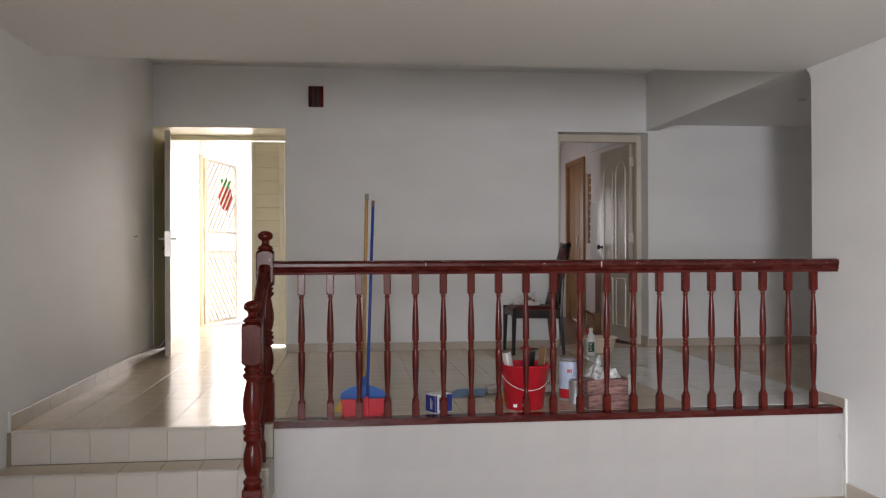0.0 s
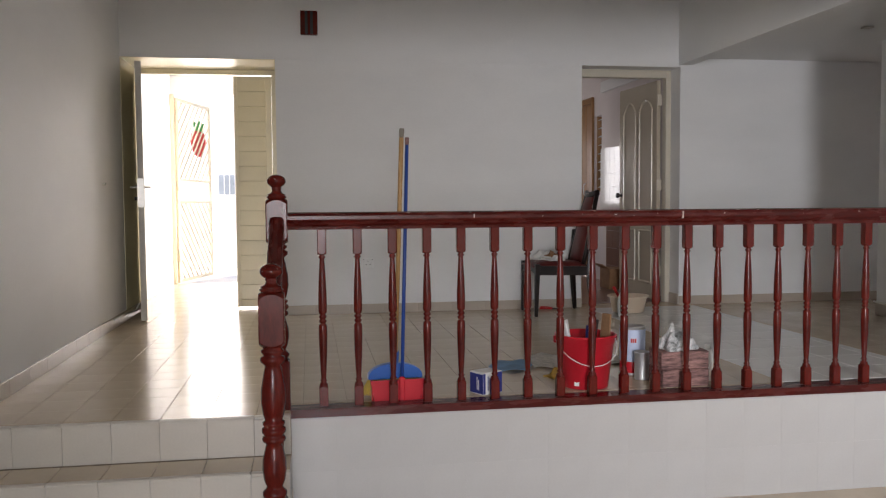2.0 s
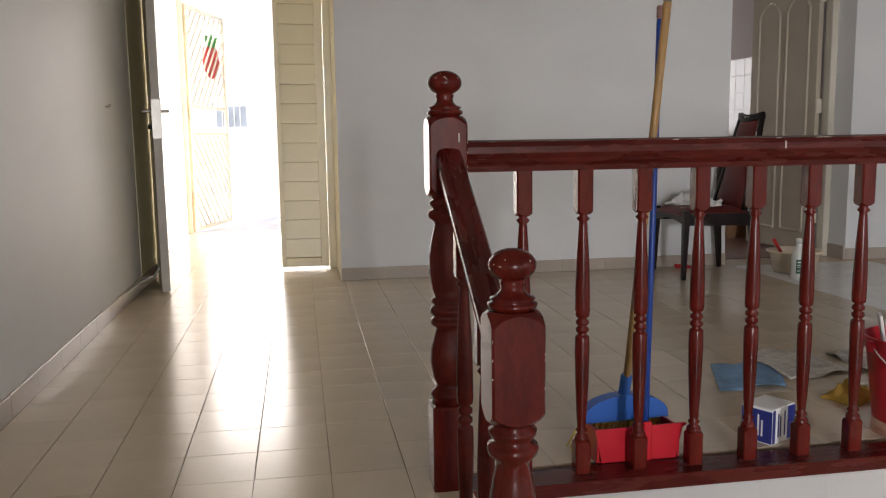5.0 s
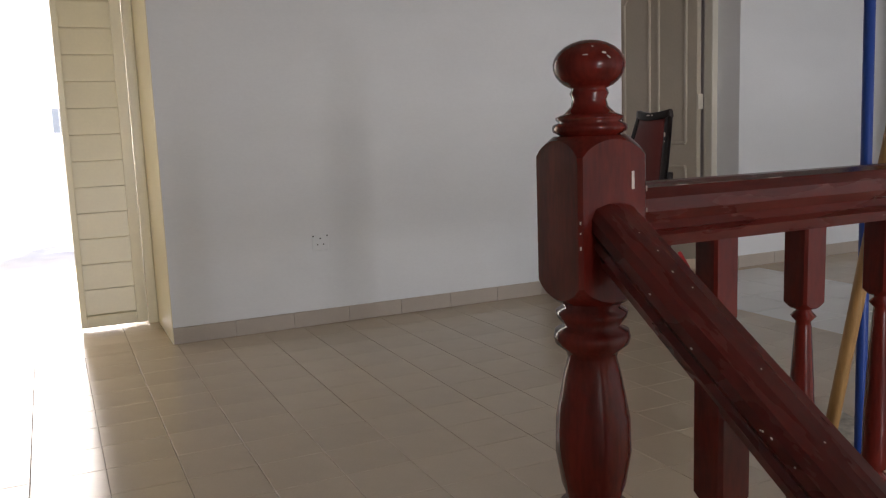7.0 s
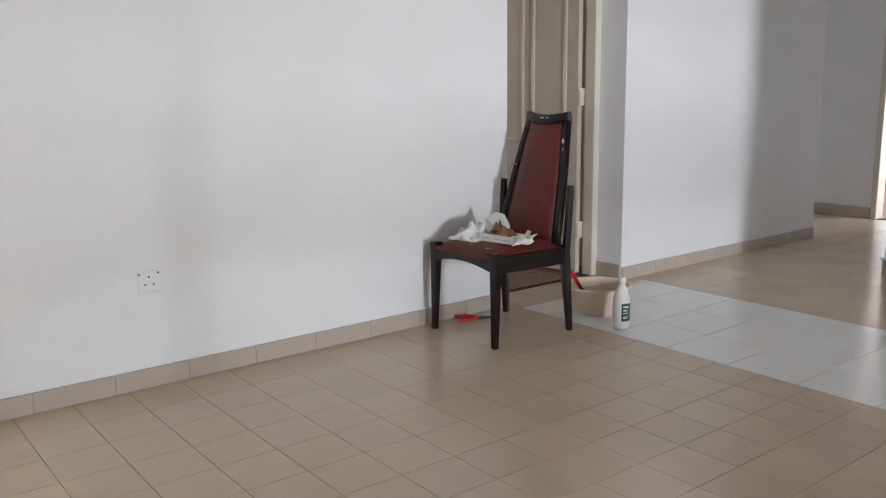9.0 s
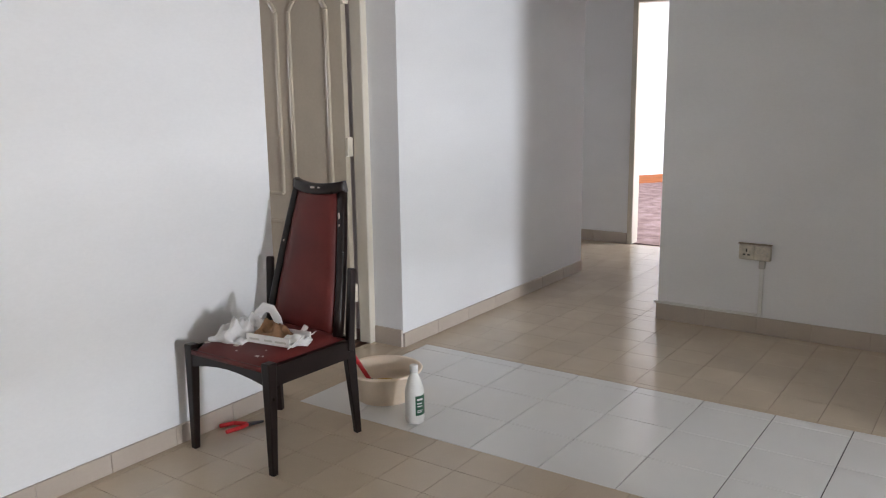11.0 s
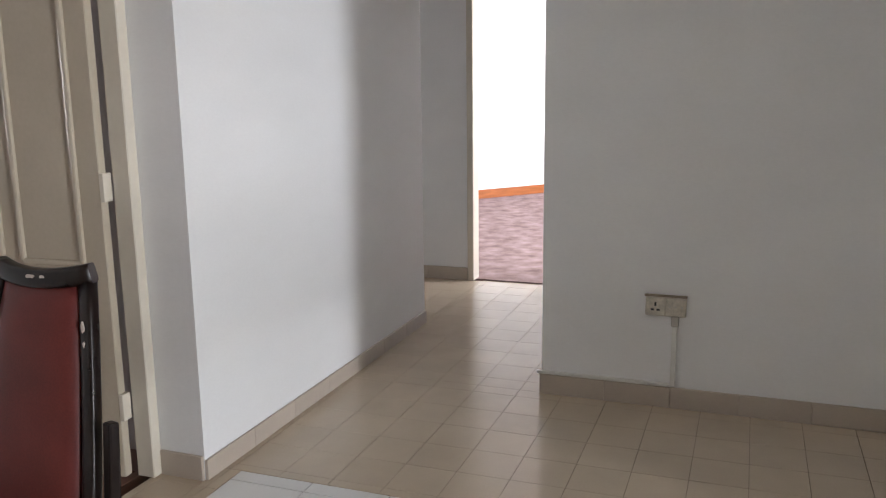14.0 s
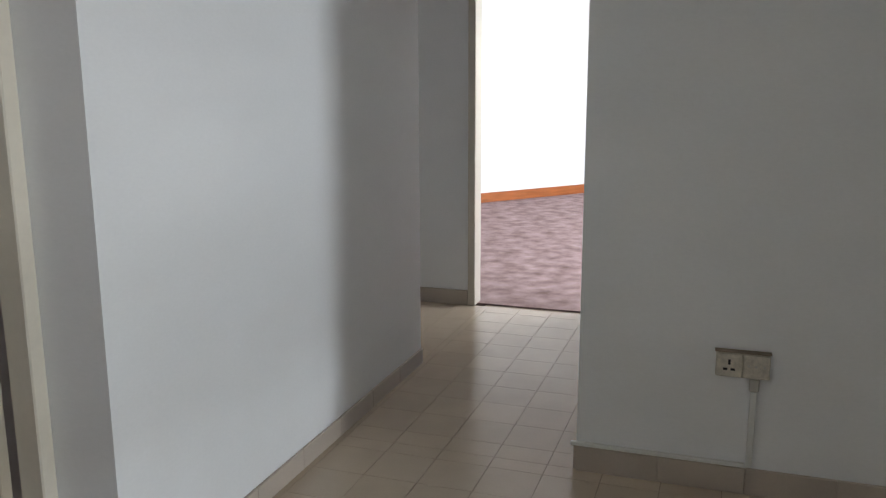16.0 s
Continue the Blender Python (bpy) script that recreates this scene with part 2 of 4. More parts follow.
def to_mesh(name, bm, material):
    bmesh.ops.recalc_face_normals(bm, faces=bm.faces)
    me = bpy.data.meshes.new(name)
    bm.to_mesh(me)
    bm.free()
    me.materials.append(material)
    return me


def part(name, bm, material, parent, label=""):
    ob = new(name, to_mesh(name, bm, material))
    ob.parent = parent
    return tagged(ob, label)


def thing(name, label, category, at=(0, 0, 0), rz=0.0, group=""):
    ob = new(name)
    ob.matrix_basis = pose(*at, 0, 0, rz)
    return tagged(ob, label, category, group)


def solid(name, bm, material, label="", category="", kind=""):
    return tagged(new(name, to_mesh(name, bm, material)), label, category, "", kind)


def structure(name, bm, material, label=""):
    return solid(name, bm, material, label, "", "structure")


# ---------------------------------------------------------------- walls, ceilings, slabs
wall_left = structure("wall_left", box(LX - 0.15, LX, -7.6, 3.80, ZL, 2.88), M_WALL, "plain white painted side wall")

bm = box(-0.115, 1.1, YF + 0.006, 3.86, 0, ZC)
bm_box(bm, 1.1, 2.515, YF + 0.006, 3.50, 0, ZC)
wall_far = structure("wall_far", bm, M_WALL, "white painted wall with scuffed lower half")
beam_far = structure("wall_far_beam", box(LX, XR + 0.12, YF, 3.86, ZC, 2.88), M_WALL, "white painted beam over the doorways")
wall_passage = structure("wall_passage", box(3.425, 5.632, YF - 0.004, 3.50, 0, 2.3), M_WALL, "white painted wall of the passage")
wall_passage_turn = structure("wall_passage_turn", box(5.47, 5.632, 3.50, 5.6, 0, 2.3), M_WALL, "white painted wall")
wall_turn_end = structure("wall_turn_end", box(5.632, XE, 5.5, 5.6, 0, 2.3), M_WALL, "white painted wall")

bm = box(XE, XE + 0.1, 3.34, 5.6, 0, 2.3)
bm_box(bm, XE, XE + 0.1, 2.12, 2.44, 0, 2.3)
bm_box(bm, XE, XE + 0.1, 2.44, 3.34, 2.08, 2.3)
wall_passage_end = structure("wall_passage_end", bm, M_WALL, "white painted end wall with a bedroom doorway")
bm = box(XE - 0.015, XE + 0.115, 3.29, 3.337, 0, 2.08, 0.004)
bm_box(bm, XE - 0.015, XE + 0.115, 2.443, 2.49, 0, 2.08, 0.004)
bm_box(bm, XE - 0.015, XE + 0.115, 2.49, 3.29, 2.03, 2.078, 0.004)
structure("bedroom_door_frame", bm, M_FRAMEB, "cream painted timber door frame")

bm = box(XD, XD + 0.12, 0.10, 2.275, 0, 2.3)
bm_box(bm, XD + 0.12, XE, 2.17, 2.275, 0, 2.3)
wall_alcove = structure("wall_alcove", bm, M_WALL, "white painted wall with a double socket")
wall_alcove_back = structure("wall_alcove_back", box(XR + 0.14, XD, 0.10, 0.25, 0, 2.3), M_WALL, "white painted wall")
wall_right = structure("wall_right", box(XR, XR + 0.14, -7.6, 0.26, ZL, 2.88), M_WALL, "plain white painted wall")

# beam over the alcove opening, rounded into the wall end
rad = 0.13
pts = [(0.26, ZC + 0.02), (0.26, ZC + 0.02 - rad)] + [(0.26 + rad - rad * math.cos(a), ZC + 0.02 - rad + rad * math.sin(a)) for a in [i * math.pi / 16 for i in range(1, 9)]]
bm = box(XR, XR + 0.12, 0.26, YF, ZC + 0.02, 2.88)
prism(pts, "x", XR, XR + 0.12, bm)
structure("beam_alcove", bm, M_CEIL, "white painted beam with a rounded end")

structure("ceiling", box(LX, XR, 0.43, YF, ZU, 2.88), M_CEIL, "white painted ceiling")
structure("ceiling_lounge", box(LX, XR, -7.6, 0.43, ZC, 2.88), M_CEIL, "lower white painted ceiling")
structure("ceiling_alcove", box(XR + 0.12, XE + 0.1, 0.10, 5.6, 2.2, 2.32), M_CEIL, "white painted ceiling")

# lounge: floor and the window wall behind
structure("floor_lounge", box(LX, XR, -7.6, 0.0, ZL - 0.1, ZL), M_TILE, "beige tiled lower floor")
bm = box(LX - 0.15, XR + 0.14, -7.75, -7.6, ZL - 0.1, -0.25)
bm_box(bm, LX - 0.15, XR + 0.14, -7.75, -7.6, 1.95, 2.88)
bm_box(bm, LX - 0.15, -1.25, -7.75, -7.6, -0.25, 1.95)
bm_box(bm, 3.05, XR + 0.14, -7.75, -7.6, -0.25, 1.95)
structure("wall_window", bm, M_WALL, "white wall with a wide window")
win = tagged(thing("window_1", "wide white framed lounge window", "window"), kind="structure")
bm = box(-1.25, 3.05, -7.70, -7.65, -0.25, -0.20)
bm_box(bm, -1.25, 3.05, -7.70, -7.65, 1.90, 1.95)
for i in range(5):
    x = -1.25 + i * 1.0625
    bm_box(bm, x, x + 0.05, -7.70, -7.65, -0.20, 1.90)
part("window_frame", bm, M_WHITEP, win)

# upper slab, porch and passage
bm = box(LX, 0.05, -0.127, YF, -0.2, -0.006)
bm_box(bm, 0.05, 2.543, 0.07, YF, -0.2, -0.006)
bm_box(bm, 3.535, XR + 0.14, 0.26, YF, -0.2, -0.006)
bm_box(bm, XR + 0.14, XD, 0.25, YF, -0.2, -0.006)
bm_box(bm, XD, XE + 0.05, 2.275, YF, -0.2, -0.006)
bm_box(bm, 5.632, XE, YF, 5.5, -0.2, -0.006)
bm_box(bm, 2.543, 3.535, 3.152, YF, -0.2, -0.006)
bm_box(bm, LX - 0.22, -0.115, 3.80, 6.35, -0.2, -0.006)
bm_box(bm, LX, -0.115, YF, 3.80, -0.2, -0.006)
floor = structure("floor", bm, M_GROUT, "beige glazed floor tiles with thin joints")
bm = box(2.543, 3.535, 0.07, 3.152, -0.2, -0.005)
white_strip = structure("floor_strip", bm, M_WGROUT, "strip of white floor tiles with dark joints")

# bedroom at the end of the passage
structure("floor_bedroom", box(XE + 0.05, 13.5, 0.0, 7.0, -0.2, 0.004), M_CARPET, "worn mauve carpet")
bm = bmesh.new()
d = Vector((0.79, -0.62, 0)).normalized()
n = Vector((d.y, -d.x, 0))
p = Vector((11.2, 4.63, 0))
def oblique(bm, a, b, t0, t1, z0, z1):
    q = [p + d * a + n * t0, p + d * b + n * t0, p + d * b + n * t1, p + d * a + n * t1]
    return prism([(v.x, v.y) for v in q], "z", z0, z1, bm)
structure("wall_bedroom", oblique(bmesh.new(), -3.2, 5.5, 0.0, 0.12 if n.x > 0 else -0.12, 0, 2.6), M_WALL, "bright white bedroom wall")
structure("baseboard_bedroom", oblique(bmesh.new(), -3.2, 5.5, -0.02 if n.x > 0 else 0.02, 0.0, 0.004, 0.115), M_TEAK, "orange teak skirting board")
structure("wall_bedroom_side", box(XE + 0.1, 9.2, 6.3, 6.4, 0, 2.6), M_WALL, "white bedroom wall")
bm = box(XE, 7.5, -0.05, 0.05, 0, 2.6)
bm_box(bm, 7.5, 11.3, -0.05, 0.05, 0, 0.6)
bm_box(bm, 7.5, 11.3, -0.05, 0.05, 2.2, 2.6)
bm_box(bm, 11.3, 14.5, -0.05, 0.05, 0, 2.6)
bm_box(bm, XE, XE + 0.1, 0.05, 2.12, 0, 2.6)
bm_box(bm, XE, XE + 0.1, 5.6, 6.4, 0, 2.6)
structure("wall_bedroom_window", bm, M_WALL, "white bedroom wall with a window")
structure("ceiling_bedroom", box(XE, 14.5, -0.05, 6.4, 2.6, 2.7), M_CEIL, "white bedroom ceiling")

# kitchen seen through the half open door
structure("floor_kitchen", box(1.1, 3.66, 3.5, 7.4, -0.2, -0.004), M_KDADO, "brown kitchen floor tiles")
bm = box(3.56, 3.66, 3.5, 5.64, 0, 2.5)
bm_box(bm, 3.56, 3.66, 5.64, 5.86, 0, 1.05)
bm_box(bm, 3.56, 3.66, 5.64, 5.86, 1.95, 2.5)
bm_box(bm, 3.56, 3.66, 5.86, 5.90, 0, 2.5)
bm_box(bm, 3.56, 3.66, 5.90, 6.80, 2.19, 2.5)
bm_box(bm, 3.56, 3.66, 6.80, 7.4, 0, 2.5)
bm_box(bm, 1.0, 1.85, 7.4, 7.5, 0, 2.5)
bm_box(bm, 2.85, 3.56, 7.4, 7.5, 0, 2.5)
bm_box(bm, 1.85, 2.85, 7.4, 7.5, 0, 0.9)
bm_box(bm, 1.85, 2.85, 7.4, 7.5, 1.8, 2.5)
bm_box(bm, 1.0, 1.1, 3.86, 7.4, 0, 2.5)
kitchen_wall = structure("wall_kitchen", bm, M_KWALL, "pale mauve kitchen wall, tiled below")
structure("ceiling_kitchen", box(1.0, 3.66, 3.5, 7.5, 2.5, 2.6), M_CEIL, "white kitchen ceiling")

# porch and outside
bm = box(LX - 0.22, LX - 0.095, 3.80, 6.42, 0, 2.5)
bm_box(bm, LX - 0.095, 0.3, 6.3, 6.42, 2.21, 2.5)
bm_box(bm, -0.115, 0.1, 3.86, 6.42, 0, 2.5)
structure("wall_porch", bm, M_WALL, "white painted porch wall")
structure("ceiling_porch", box(LX - 0.22, 0.1, 3.80, 6.42, 2.5, 2.6), M_CEIL, "white porch ceiling")
structure("ground", box(-60, 60, 6.35, 120, -0.3, -0.02), M_CONC, "pale concrete walkway and yard")
structure("parapet_outside", box(-8, 8, 8.9, 9.05, -0.02, 1.05, 0.01), M_BLDG, "white painted parapet wall")


# ---------------------------------------------------------------- steps and parapet
ST = 0.1767
bm = box(LX, 0.05, -0.37, -0.135, ZL, -ST - 0.006)
bm_box(bm, LX, 0.05, -0.595, -0.37, ZL, -2 * ST - 0.006)
bm_box(bm, LX, 0.05, -0.127, 0.0, ZL, -0.2)
steps = structure("steps", bm, M_RGROUT, "two white tiled steps with worn nosings")
parapet = structure("parapet", box(0.05, XR, -0.0613, 0.07, ZL, -0.040), M_RGROUT, "low parapet faced with white tiles")

# ---------------------------------------------------------------- balustrade
rail_thing = thing("balustrade", "varnished mahogany balustrade with turned balusters and chipped rail", "balustrade")

def rail_outline(w, h):
    return [(-w * 0.30, 0), (w * 0.30, 0), (w * 0.34, h * 0.18), (w * 0.46, h * 0.30), (w * 0.40, h * 0.42), (w * 0.5, h * 0.58), (w * 0.5, h * 0.78),
            (w * 0.40, h * 0.94), (w * 0.15, h), (-w * 0.15, h), (-w * 0.40, h * 0.94), (-w * 0.5, h * 0.78), (-w * 0.5, h * 0.58), (-w * 0.40, h * 0.42), (-w * 0.46, h * 0.30), (-w * 0.34, h * 0.18)]

RZ0, RZ1 = 0.817, 0.896
top_rail = part("top_rail", prism([(u, v + RZ0) for u, v in rail_outline(0.075, RZ1 - RZ0)], "x", 0.045, XR), M_RAIL, rail_thing)
part("bottom_rail", prism([(-0.069, -0.0333), (0.045, -0.0333), (0.045, -0.005), (0.03, 0.005), (-0.069, 0.005)], "x", 0.045, XR), M_RAIL, rail_thing)

def turned_block(bm, x, y, k, z0, z1, d, seg):
    """A square block whose ends are turned, so that each face ends in a round arch."""
    rings = []
    n = 5
    for end, sign in ((z0, 1), (z1, -1)):
        for j in (range(n + 1) if sign > 0 else range(n, -1, -1)):
            ring = []
            for i in range(seg):
                a = 2 * math.pi * (i + 0.5) / seg
                full = min(k / max(abs(math.cos(a)), abs(math.sin(a))), 1.385 * k)
                r = 0.90 * k + (full - 0.90 * k) * j / n
                z = end + sign * d * math.asin((r / k - 0.90) / 0.49) * 2 / math.pi
                ring.append(bm.verts.new((x + r * math.cos(a), y + r * math.sin(a), z)))
            rings.append(ring)
    for r0, r1 in zip(rings, rings[1:]):
        for i in range(seg):
            bm.faces.new((r0[i], r0[(i + 1) % seg], r1[(i + 1) % seg], r1[i]))
    bm.faces.new(list(reversed(rings[0]))), bm.faces.new(rings[-1])
    return bm


def baluster_mesh(h):
    """A square block, a turned shaft in two bellies with a bead, and a square block."""
    bm = bmesh.new()
    k = 0.0205
    s = h / 0.79
    turned_block(bm, 0, 0, k, -0.015, 0.088 * s, 0.014, 32)
    turned_block(bm, 0, 0, k, 0.682 * s, h + 0.014, 0.014, 32)
    prof = [(0.0185, 0.076), (0.0195, 0.092), (0.0175, 0.099), (0.0105, 0.105), (0.0165, 0.113), (0.0108, 0.121), (0.0120, 0.128), (0.0140, 0.16), (0.0178, 0.24), (0.0198, 0.32), (0.0192, 0.362),
            (0.0180, 0.366), (0.0105, 0.371), (0.0175, 0.379), (0.0175, 0.386), (0.0105, 0.392), (0.0175, 0.398), (0.0175, 0.405), (0.0105, 0.412), (0.0185, 0.418), (0.0198, 0.43), (0.0195, 0.49), (0.0165, 0.57),
            (0.0112, 0.655), (0.0102, 0.662), (0.0175, 0.670), (0.0102, 0.678), (0.0190, 0.688), (0.0190, 0.70)]
    lathe([(r, z * s) for r, z in prof], 14, bm)
    return to_mesh("baluster", bm, M_WOOD)

shared = baluster_mesh(0.807)
for i in range(20):
    ob = new("baluster", shared)
    ob.parent = rail_thing
    ob.matrix_basis = pose(0.199 + i * 0.1613, 0, 0.006, 0, 0, 0)

def newel(at, zblock0, zblock1, zball, ztop, zbase, zfoot):
    """A turned newel: foot block, two vases with rings, square block, neck and ball."""
    x, y = at
    k = 0.048
    bm = bmesh.new()
    turned_block(bm, x, y, k, zblock0, zblock1, 0.032, 64)
    bm_box(bm, x - k, x + k, y - k, y + k, zfoot, zbase, 0.008, 2)
    h = ztop - zball
    head = [(0.034, zblock1 - 0.006), (0.036, zblock1 + 0.001), (0.0435, zblock1 + 0.005), (0.0445, zblock1 + 0.009), (0.0435, zblock1 + 0.013), (0.036, zblock1 + 0.016), (0.040, zblock1 + 0.019), (0.040, zblock1 + 0.022), (0.030, zblock1 + 0.026), (0.022, zblock1 + 0.034), (0.020, zblock1 + 0.042), (0.023, zball - h * 1.06), (0.022, zball - h * 0.98)]
    head += [(0.0425 * math.sin(a), zball - h * math.cos(a)) for a in [0.5 + i * (math.pi - 0.55) / 11 for i in range(12)]]
    lathe(head, 26, bm, (x, y, 0))
    L = zblock0 - zbase
    body = [(0.044, 0.0), (0.040, 0.02), (0.046, 0.035), (0.046, 0.055), (0.034, 0.075), (0.030, 0.09), (0.040, 0.13), (0.046, 0.20), (0.044, 0.27), (0.034, 0.34), (0.030, 0.37),
            (0.042, 0.385), (0.045, 0.40), (0.042, 0.415), (0.034, 0.425), (0.044, 0.44), (0.046, 0.455), (0.044, 0.47), (0.034, 0.48), (0.042, 0.495), (0.042, 0.51), (0.032, 0.52),
            (0.040, 0.56), (0.047, 0.64), (0.046, 0.72), (0.036, 0.82), (0.030, 0.865), (0.032, 0.88), (0.045, 0.90), (0.047, 0.915), (0.045, 0.93), (0.033, 0.94), (0.042, 0.96), (0.044, 0.975), (0.034, 0.985), (0.042, 1.01)]
    lathe([(r, zbase + L * u) for r, u in body], 26, bm, (x, y, 0))
    return bm

upper = part("newel_post", newel((0, 0), 0.758, 0.956, 1.037, 1.067, 0.225, -0.034), M_WOOD, rail_thing)
lower = part("newel_post", newel((0, -0.662), 0.400, 0.604, 0.683, 0.713, -0.19, ZL), M_WOOD, rail_thing)

# sloping handrail between the newels, with two balusters on the steps
bm = bmesh.new()
za, zb, ya, yb = 0.478, 0.838, -0.618, -0.045
o = rail_outline(0.064, 0.072)
lo = [bm.verts.new((u, ya, v + za - 0.03)) for u, v in o]
hi = [bm.verts.new((u, yb, v + zb - 0.03)) for u, v in o]
bm.faces.new(lo), bm.faces.new(list(reversed(hi)))
for i in range(len(o)):
    bm.faces.new((lo[i], hi[i], hi[(i + 1) % len(o)], lo[(i + 1) % len(o)]))
slope_rail = part("sloping_rail", bm, M_SLOPE, rail_thing)
for y, base in ((-0.22, -ST), (-0.44, -2 * ST)):
    top = zb - 0.02 + (y - yb) * (zb - za) / (yb - ya)
    ob = new("baluster", baluster_mesh(top - base))
    ob.parent = rail_thing
    ob.matrix_basis = pose(0, y, base)

# chipped paint and bare spots on rail and newels
rng = random.Random(5)
bm = bmesh.new()
for i in range(46):
    x = rng.uniform(0.1, 3.38)
    w, t = rng.uniform(0.004, 0.022), rng.uniform(0.0015, 0.004)
    if rng.random() < 0.75:
        bm_box(bm, x, x + w, -0.027 - t, -0.024, RZ1 - 0.008, RZ1 - 0.004)
    else:
        z = RZ0 + rng.uniform(0.05, 0.06)
        bm_box(bm, x, x + w * 0.5, -0.0385, -0.036, z, z + t)
bm_box(bm, 1.93, 1.937, -0.0385, -0.034, RZ0 + 0.035, RZ0 + 0.07)
bm_box(bm, 0.90, 0.904, -0.0385, -0.034, RZ0 + 0.046, RZ0 + 0.066)
tagged(part("chipped_patches", bm, M_CHIP, top_rail, "bare chips in the varnish"), kind="stuff")
bm = bmesh.new()
bm_box(bm, 0.024, 0.0275, -0.0488, -0.047, 0.893, 0.914)
bm_box(bm, -0.004, -0.001, -0.0488, -0.047, 0.80, 0.806)
tagged(part("chipped_patches", bm, M_CHIP, upper, "bare chips in the varnish"), kind="stuff")

bm = bmesh.new()
for i in range(34):
    x, w, t = rng.uniform(0.9, 3.38), rng.uniform(0.015, 0.06), rng.uniform(0.0008, 0.0018)
    bm_box(bm, x, x + w, -0.0262 - t, -0.024, RZ1 - 0.0070, RZ1 - 0.0070 + t)
tagged(part("chipped_patches", bm, M_CHIP, top_rail, "worn varnish along the edge"), kind="stuff")
bm = bmesh.new()
for i in range(22):
    t, u, w = rng.uniform(0.03, 0.97), rng.choice((rng.uniform(-0.009, 0.009), -0.0325, 0.0325)), rng.uniform(0.0008, 0.0024)
    flat = abs(u) < 0.02
    y, z = ya + (yb - ya) * t, za + (zb - za) * t - 0.03 + (0.072 if flat else rng.uniform(0.045, 0.053))
    beam((u, y, z), (u, y + w, z + w * (zb - za) / (yb - ya)), 0.0015, 0.0010, bm=bm)
tagged(part("paint_specks", bm, M_CHIP, slope_rail, "dried pale paint specks"), kind="stuff")
for post, py, zball in ((upper, 0.0, 1.037), (lower, -0.662, 0.683)):
    bm = bmesh.new()
    for i in range(5):
        a, b = rng.uniform(1.5, 2.4), rng.uniform(2.6, 6.2)
        c = Vector((0.0428 * math.sin(a) * math.cos(b), 0.0428 * math.sin(a) * math.sin(b), -0.0303 * math.cos(a)))
        side = Vector((-math.sin(b), math.cos(b), rng.uniform(-0.8, 0.8))).normalized() * rng.uniform(0.0006, 0.0028)
        c += Vector((0, py, zball))
        beam(c - side, c + side, 0.0010, rng.uniform(0.0008, 0.002), bm=bm)
    for i in range(7):
        z, sx, sy = rng.uniform(zball - 0.26, zball - 0.12), rng.choice((-1, 1)), -1
        h = rng.uniform(0.001, 0.006)
        bm_box(bm, sx * 0.0467 - 0.0006, sx * 0.0467 + 0.0006, py + sy * 0.0467 - 0.0006, py + sy * 0.0467 + 0.0006, z, z + h)
    tagged(part("chipped_patches", bm, M_CHIP, post, "bare chips in the varnish"), kind="stuff")

# ---------------------------------------------------------------- skirting
def skirting(name, axis, a, b, c, sign, h=0.095, step=0.3, z=0.0):
    """Skirting tiles along x or y from a to b, on the wall face at c, standing out to sign."""
    root = structure(name, box(*((a, b, min(c, c + sign * 0.006), max(c, c + sign * 0.006)) if axis == "x" else (min(c, c + sign * 0.006), max(c, c + sign * 0.006), a, b)), z, z + h - 0.004), M_SKIRT, "beige skirting tiles")
    k = max(1, round((b - a) / step))
    w = (b - a) / k
    q = sorted((0.0, sign * 0.012))
    me = to_mesh("skirting_tile", box(*((0.0006, w - 0.0006, *q) if axis == "x" else (*q, 0.0006, w - 0.0006)), 0, h, 0.002), M_SKIRT)
    for i in range(k):
        ob = new("tile", me)
        ob.parent = root
        ob.matrix_basis = pose(*((a + i * w, c, z) if axis == "x" else (c, a + i * w, z)))
    return root

skirting("baseboard_far", "x", -0.115, 2.515, YF + 0.006, -1, 0.078)
skirting("baseboard_passage", "x", 3.425, 5.632, YF - 0.004, -1, 0.078)
skirting("baseboard_reveal", "y", 3.235, 3.42, 3.425, -1)
skirting("baseboard_left", "y", -0.10, 3.80, LX, 1, 0.082)
skirting("baseboard_alcove", "y", 0.25, 2.275, XD, -1)
skirting("baseboard_passage_south", "x", XD, XE, 2.275, 1)
skirting("baseboard_end", "y", 3.34, 5.5, XE, -1)
skirting("baseboard_right", "y", -0.10, 0.26, XR, -1, 0.06)
structure("baseboard_right_drop", box(XR - 0.014, XR, -0.115, -0.10, ZL, 0.06, 0.002), M_WHITEP, "white tile edge strip")
structure("baseboard_left_drop", box(LX, LX + 0.014, -0.118, -0.103, -0.17, 0.10, 0.002), M_WHITEP, "white tile edge strip")
skirting("baseboard_lounge_right", "y", -7.0, -0.115, XR, -1, 0.09, 0.3, ZL)

# ---------------------------------------------------------------- entrance
frame_a = structure("door_recess_lining", prism([(LX, 0), (LX + 0.004, 0), (LX + 0.004, ZC - 0.004), (-0.119, ZC - 0.004), (-0.119, 0), (-0.115, 0), (-0.115, ZC), (LX, ZC)], "y", YF - 0.002, 3.79), M_CREAM, "cream painted recess round the entrance")
bm = box(LX + 0.004, LX + 0.035, 3.79, 3.86, 0, 2.09, 0.004)
bm_box(bm, -0.17, -0.119, 3.79, 3.86, 0, 2.09, 0.004)
bm_box(bm, LX + 0.004, -0.119, 3.79, 3.86, 2.07, ZC - 0.004, 0.004)
structure("entrance_door_frame", bm, M_CREAM, "cream painted door frame")

